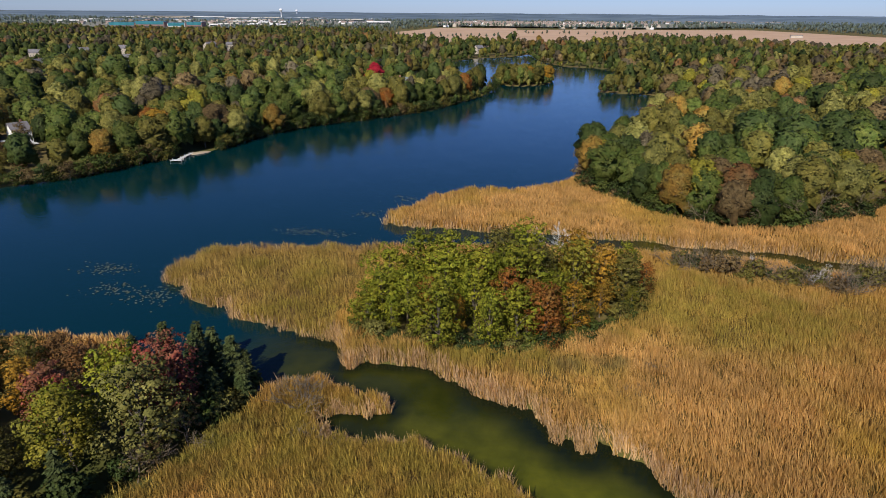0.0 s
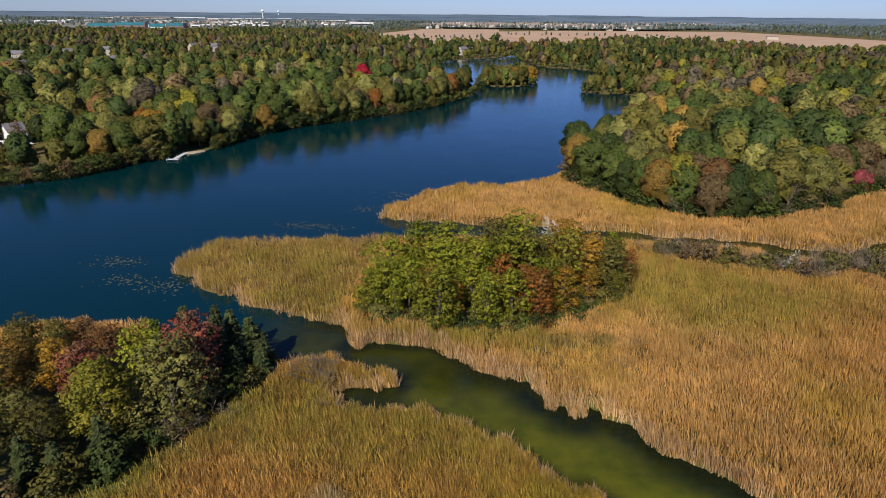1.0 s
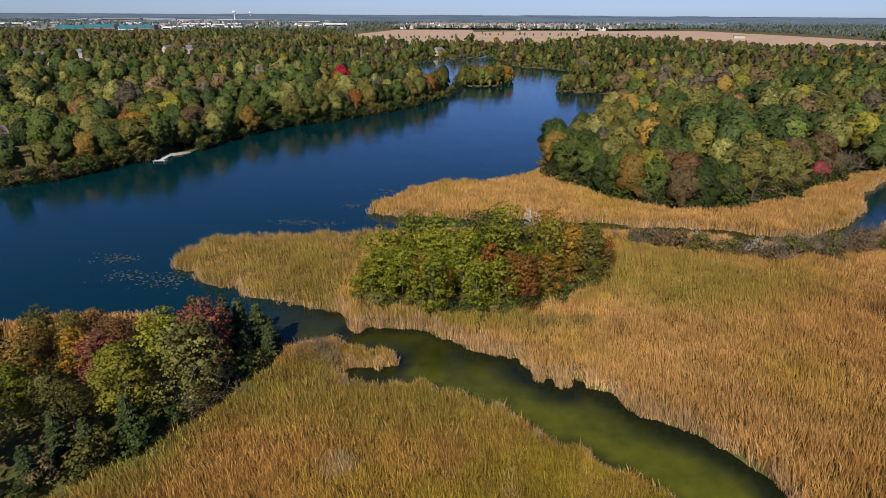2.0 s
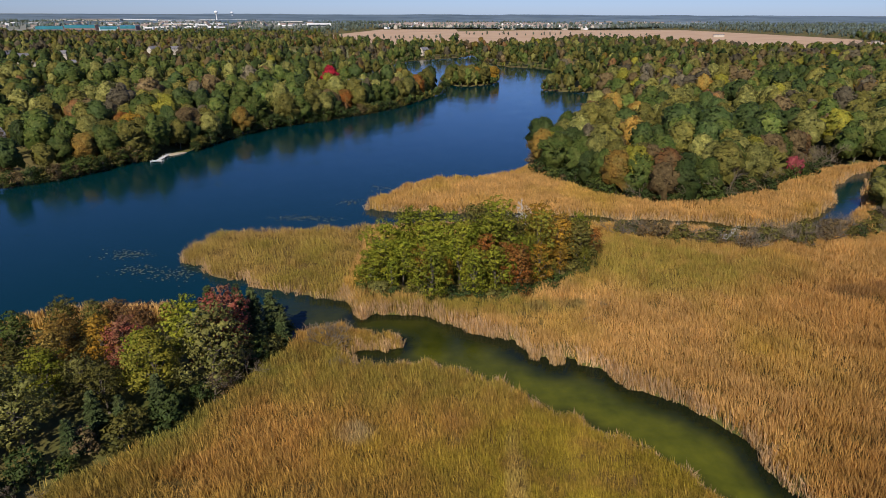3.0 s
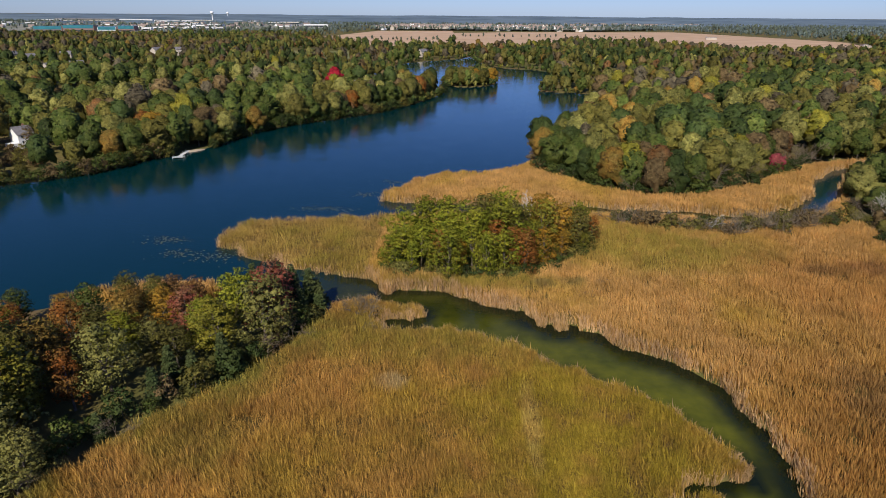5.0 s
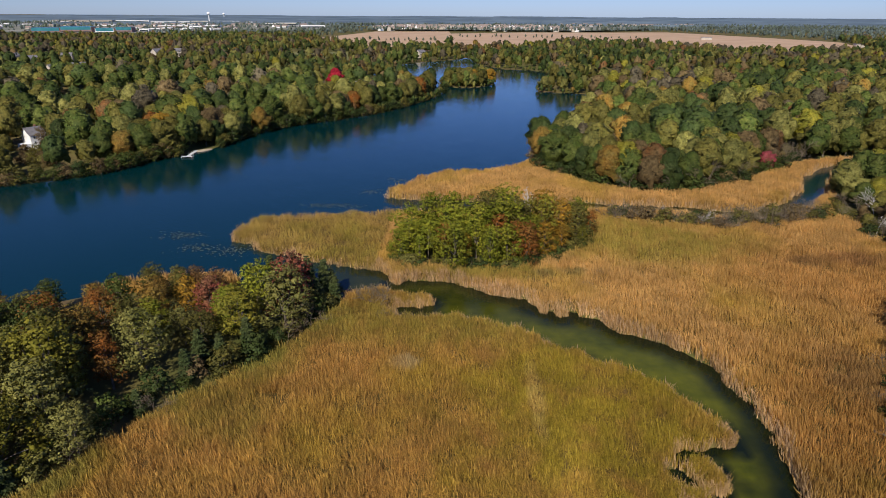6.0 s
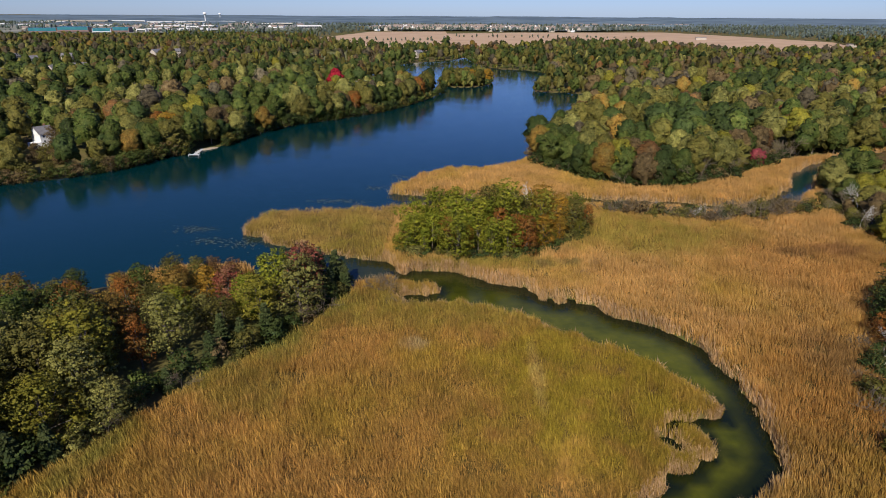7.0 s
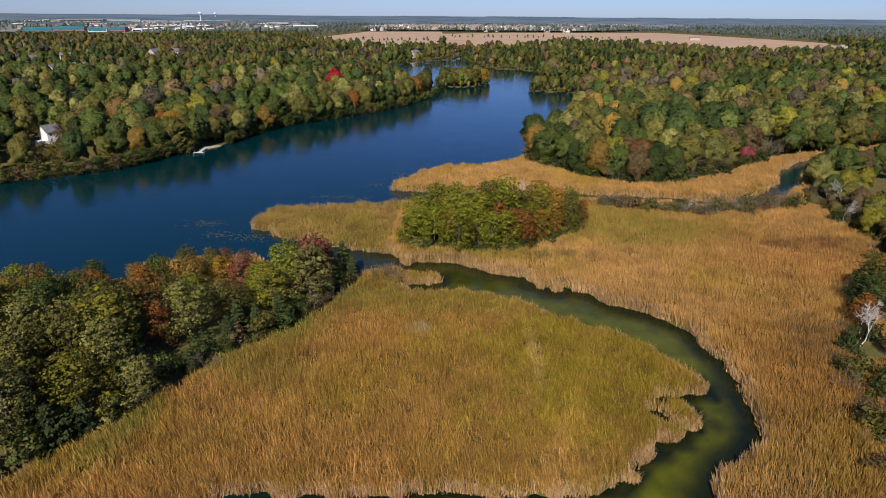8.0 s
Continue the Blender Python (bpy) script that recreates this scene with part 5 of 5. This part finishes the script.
# the teal office
for x, y, w, h, wall in ((-985, 1378, 60, 12.5, RED_BROWN), (-922, 1392, 66, 15, RED_BROWN), (-862, 1404, 40, 12, WHITE), (-822, 1414, 36, 14, RED_BROWN)):
    b = block("office_building", w, 30, h, wall, TEAL, 2, "long office building with a teal glass top storey", "office")
    part("top_storey", box(bmesh.new(), -w / 2 + 1, w / 2 - 1, -15.3, 14, h - 6.0, h - 0.05), TEAL, b, "teal glass top storey")
    b.matrix_basis = pose(x, y, 2.5, 0, 0, 13)
# warehouses and shops
for k in range(46):
    if k < 6:
        x, y, w, h = -1750 + 200 * k + r.uniform(-40, 40), 2700 + r.uniform(-60, 120), r.uniform(140, 260), r.uniform(6, 9)
    elif k < 15:
        x, y, w, h = -790 + 22 * (k - 8), 1500 + 9 * (k - 8), 22, r.uniform(7, 10)
    else:
        x, y, w, h = r.uniform(-1900, -480), r.uniform(1750, 2600), r.uniform(25, 90), r.uniform(5, 10)
    if x < -1.0 * y:
        continue
    b = block("warehouse", w, r.uniform(20, 50), h, WHITE if k % 3 else TAN_WALL, WHITE if k % 2 else ROOF, 1, "pale flat-roofed commercial building on the plain", "building", "commercial buildings")
    b.matrix_basis = pose(x, y, land(x, y) + 1.5, 0, 0, r.uniform(5, 16))
for pts in (TOWN_LEFT, TOWN_MID):
    bm = bmesh.new()
    hh = 6.5
    bm.faces.new([bm.verts.new((x, y, hh)) for x, y in pts])
    me = bpy.data.meshes.new("paved_land")
    bm.to_mesh(me)
    bm.free()
    me.materials.append(PAVED)
    tagged(new("pavement", me), "pale paved and mown land of the town", "town ground", kind="structure")


def water_tower(x, y, h):
    t = new("water_tower")
    v, f = tubes([[((0, 0, -4), 4.5), ((0, 0, 4), 2.6), ((0, 0, h * 0.7), 2.4), ((0, 0, h * 0.78), 5.0)]], 12)
    shaft = new("shaft", mesh_arrays("shaft", v, f, [WHITE], smooth=True))
    bm = bmesh.new()
    bmesh.ops.create_uvsphere(bm, u_segments=20, v_segments=12, radius=8.5, matrix=Matrix.Translation((0, 0, h * 0.86)) @ Matrix.Diagonal((1, 1, 0.75, 1)))
    for face in bm.faces:
        face.smooth = True
    part("tank", bm, WHITE, t)
    shaft.parent = t
    t.matrix_basis = pose(x, y, 0)
    return tagged(t, "white water tower with a round tank on a shaft", "water tower")


for x, y, w in ((640, 1040, 34), (700, 1080, 22), (470, 1290, 20)):
    b = block("barn", w, 10, 3.6, TAN_WALL, ROOF, 0, "long pale farm building beside the tan field", "barn", "farm buildings")
    b.matrix_basis = pose(x, y, land(x, y) + 1.0, 0, 0, r.uniform(-20, 10))
water_tower(-1308, 3032, 50)
water_tower(-1640, 4050, 44)

# ---- dock, beach, lily pads ----
dock = new("dock")
for n in range(40):
    part("plank", box(bmesh.new(), -1.0, 1.0, -0.34 * n - 0.32, -0.34 * n, 0.45, 0.5), PLANK, dock)
for n in range(14):
    part("plank", box(bmesh.new(), -2.6 + 0.36 * n, -2.6 + 0.36 * n + 0.34, -16.2, -13.64, 0.45, 0.5), PLANK, dock)
for px, py in ((-1.1, -1), (1.1, -1), (-1.1, -5), (1.1, -5), (-1.1, -9), (1.1, -9), (2.5, -16.1), (-2.6, -16.1), (-2.6, -13.7), (2.5, -13.7)):
    part("post", box(bmesh.new(), px - 0.08, px + 0.08, py - 0.08, py + 0.08, -1.5, 1.1), PLANK, dock)
dock.matrix_basis = pose(-113.4, 198.4, 0.1, 0, 0, 7) @ Matrix.Scale(0.74, 4)
tagged(dock, "white-grey wooden dock with an end platform over the lake", "dock")
SAND = plain_material("sand", (0.34, 0.27, 0.18), (0.46, 0.38, 0.26), 1.0)
bm = bmesh.new()
bmesh.ops.create_uvsphere(bm, u_segments=24, v_segments=10, radius=1)
for vert in bm.verts:
    vert.co = Vector((vert.co.x * 4.5, vert.co.y * 1.8, vert.co.z * 0.4))
me = bpy.data.meshes.new("beach")
bm.to_mesh(me)
bm.free()
me.materials.append(SAND)
beach = new("beach", me)
beach.matrix_basis = pose(-111.5, 199.5, 0.12, 0, 0, 55)
tagged(beach, "small sandy beach beside the dock", "beach", kind="structure")

PAD = plain_material("lily_leaf", (0.05, 0.065, 0.035), (0.12, 0.12, 0.07), 1.5, 0.5)
for name, spots in (("lily_pads", ((-75, 104, 6, 3, 110), (-68, 96, 5, 3, 90), (-59, 95, 5, 4, 120))), ("lily_pads", ((-43, 131, 9, 2.2, 160), (-34, 146, 4, 3, 60), (-28, 160, 5, 3, 60)))):
    vs, fs = [], []
    for cx, cy, sx, sy, n in spots:
        for _ in range(n):
            px, py, pr = cx + r.normal(0, 0.5) * sx, cy + r.normal(0, 0.5) * sy, r.uniform(0.08, 0.26)
            if shore(np.array([px]), np.array([py]))[0] > -0.3:
                continue
            o = len(vs)
            tilt = r.uniform(-0.05, 0.05)
            for q in range(8):
                vs.append((px + pr * math.cos(q * math.pi / 4), py + pr * math.sin(q * math.pi / 4), 0.03 + tilt * math.cos(q * math.pi / 4)))
            fs.append(tuple(range(o, o + 8)))
    tagged(new(name, mesh_arrays(name, np.array(vs), np.array(fs), [PAD])), "scattered floating lily pads on the lake", "lily pads", kind="stuff")
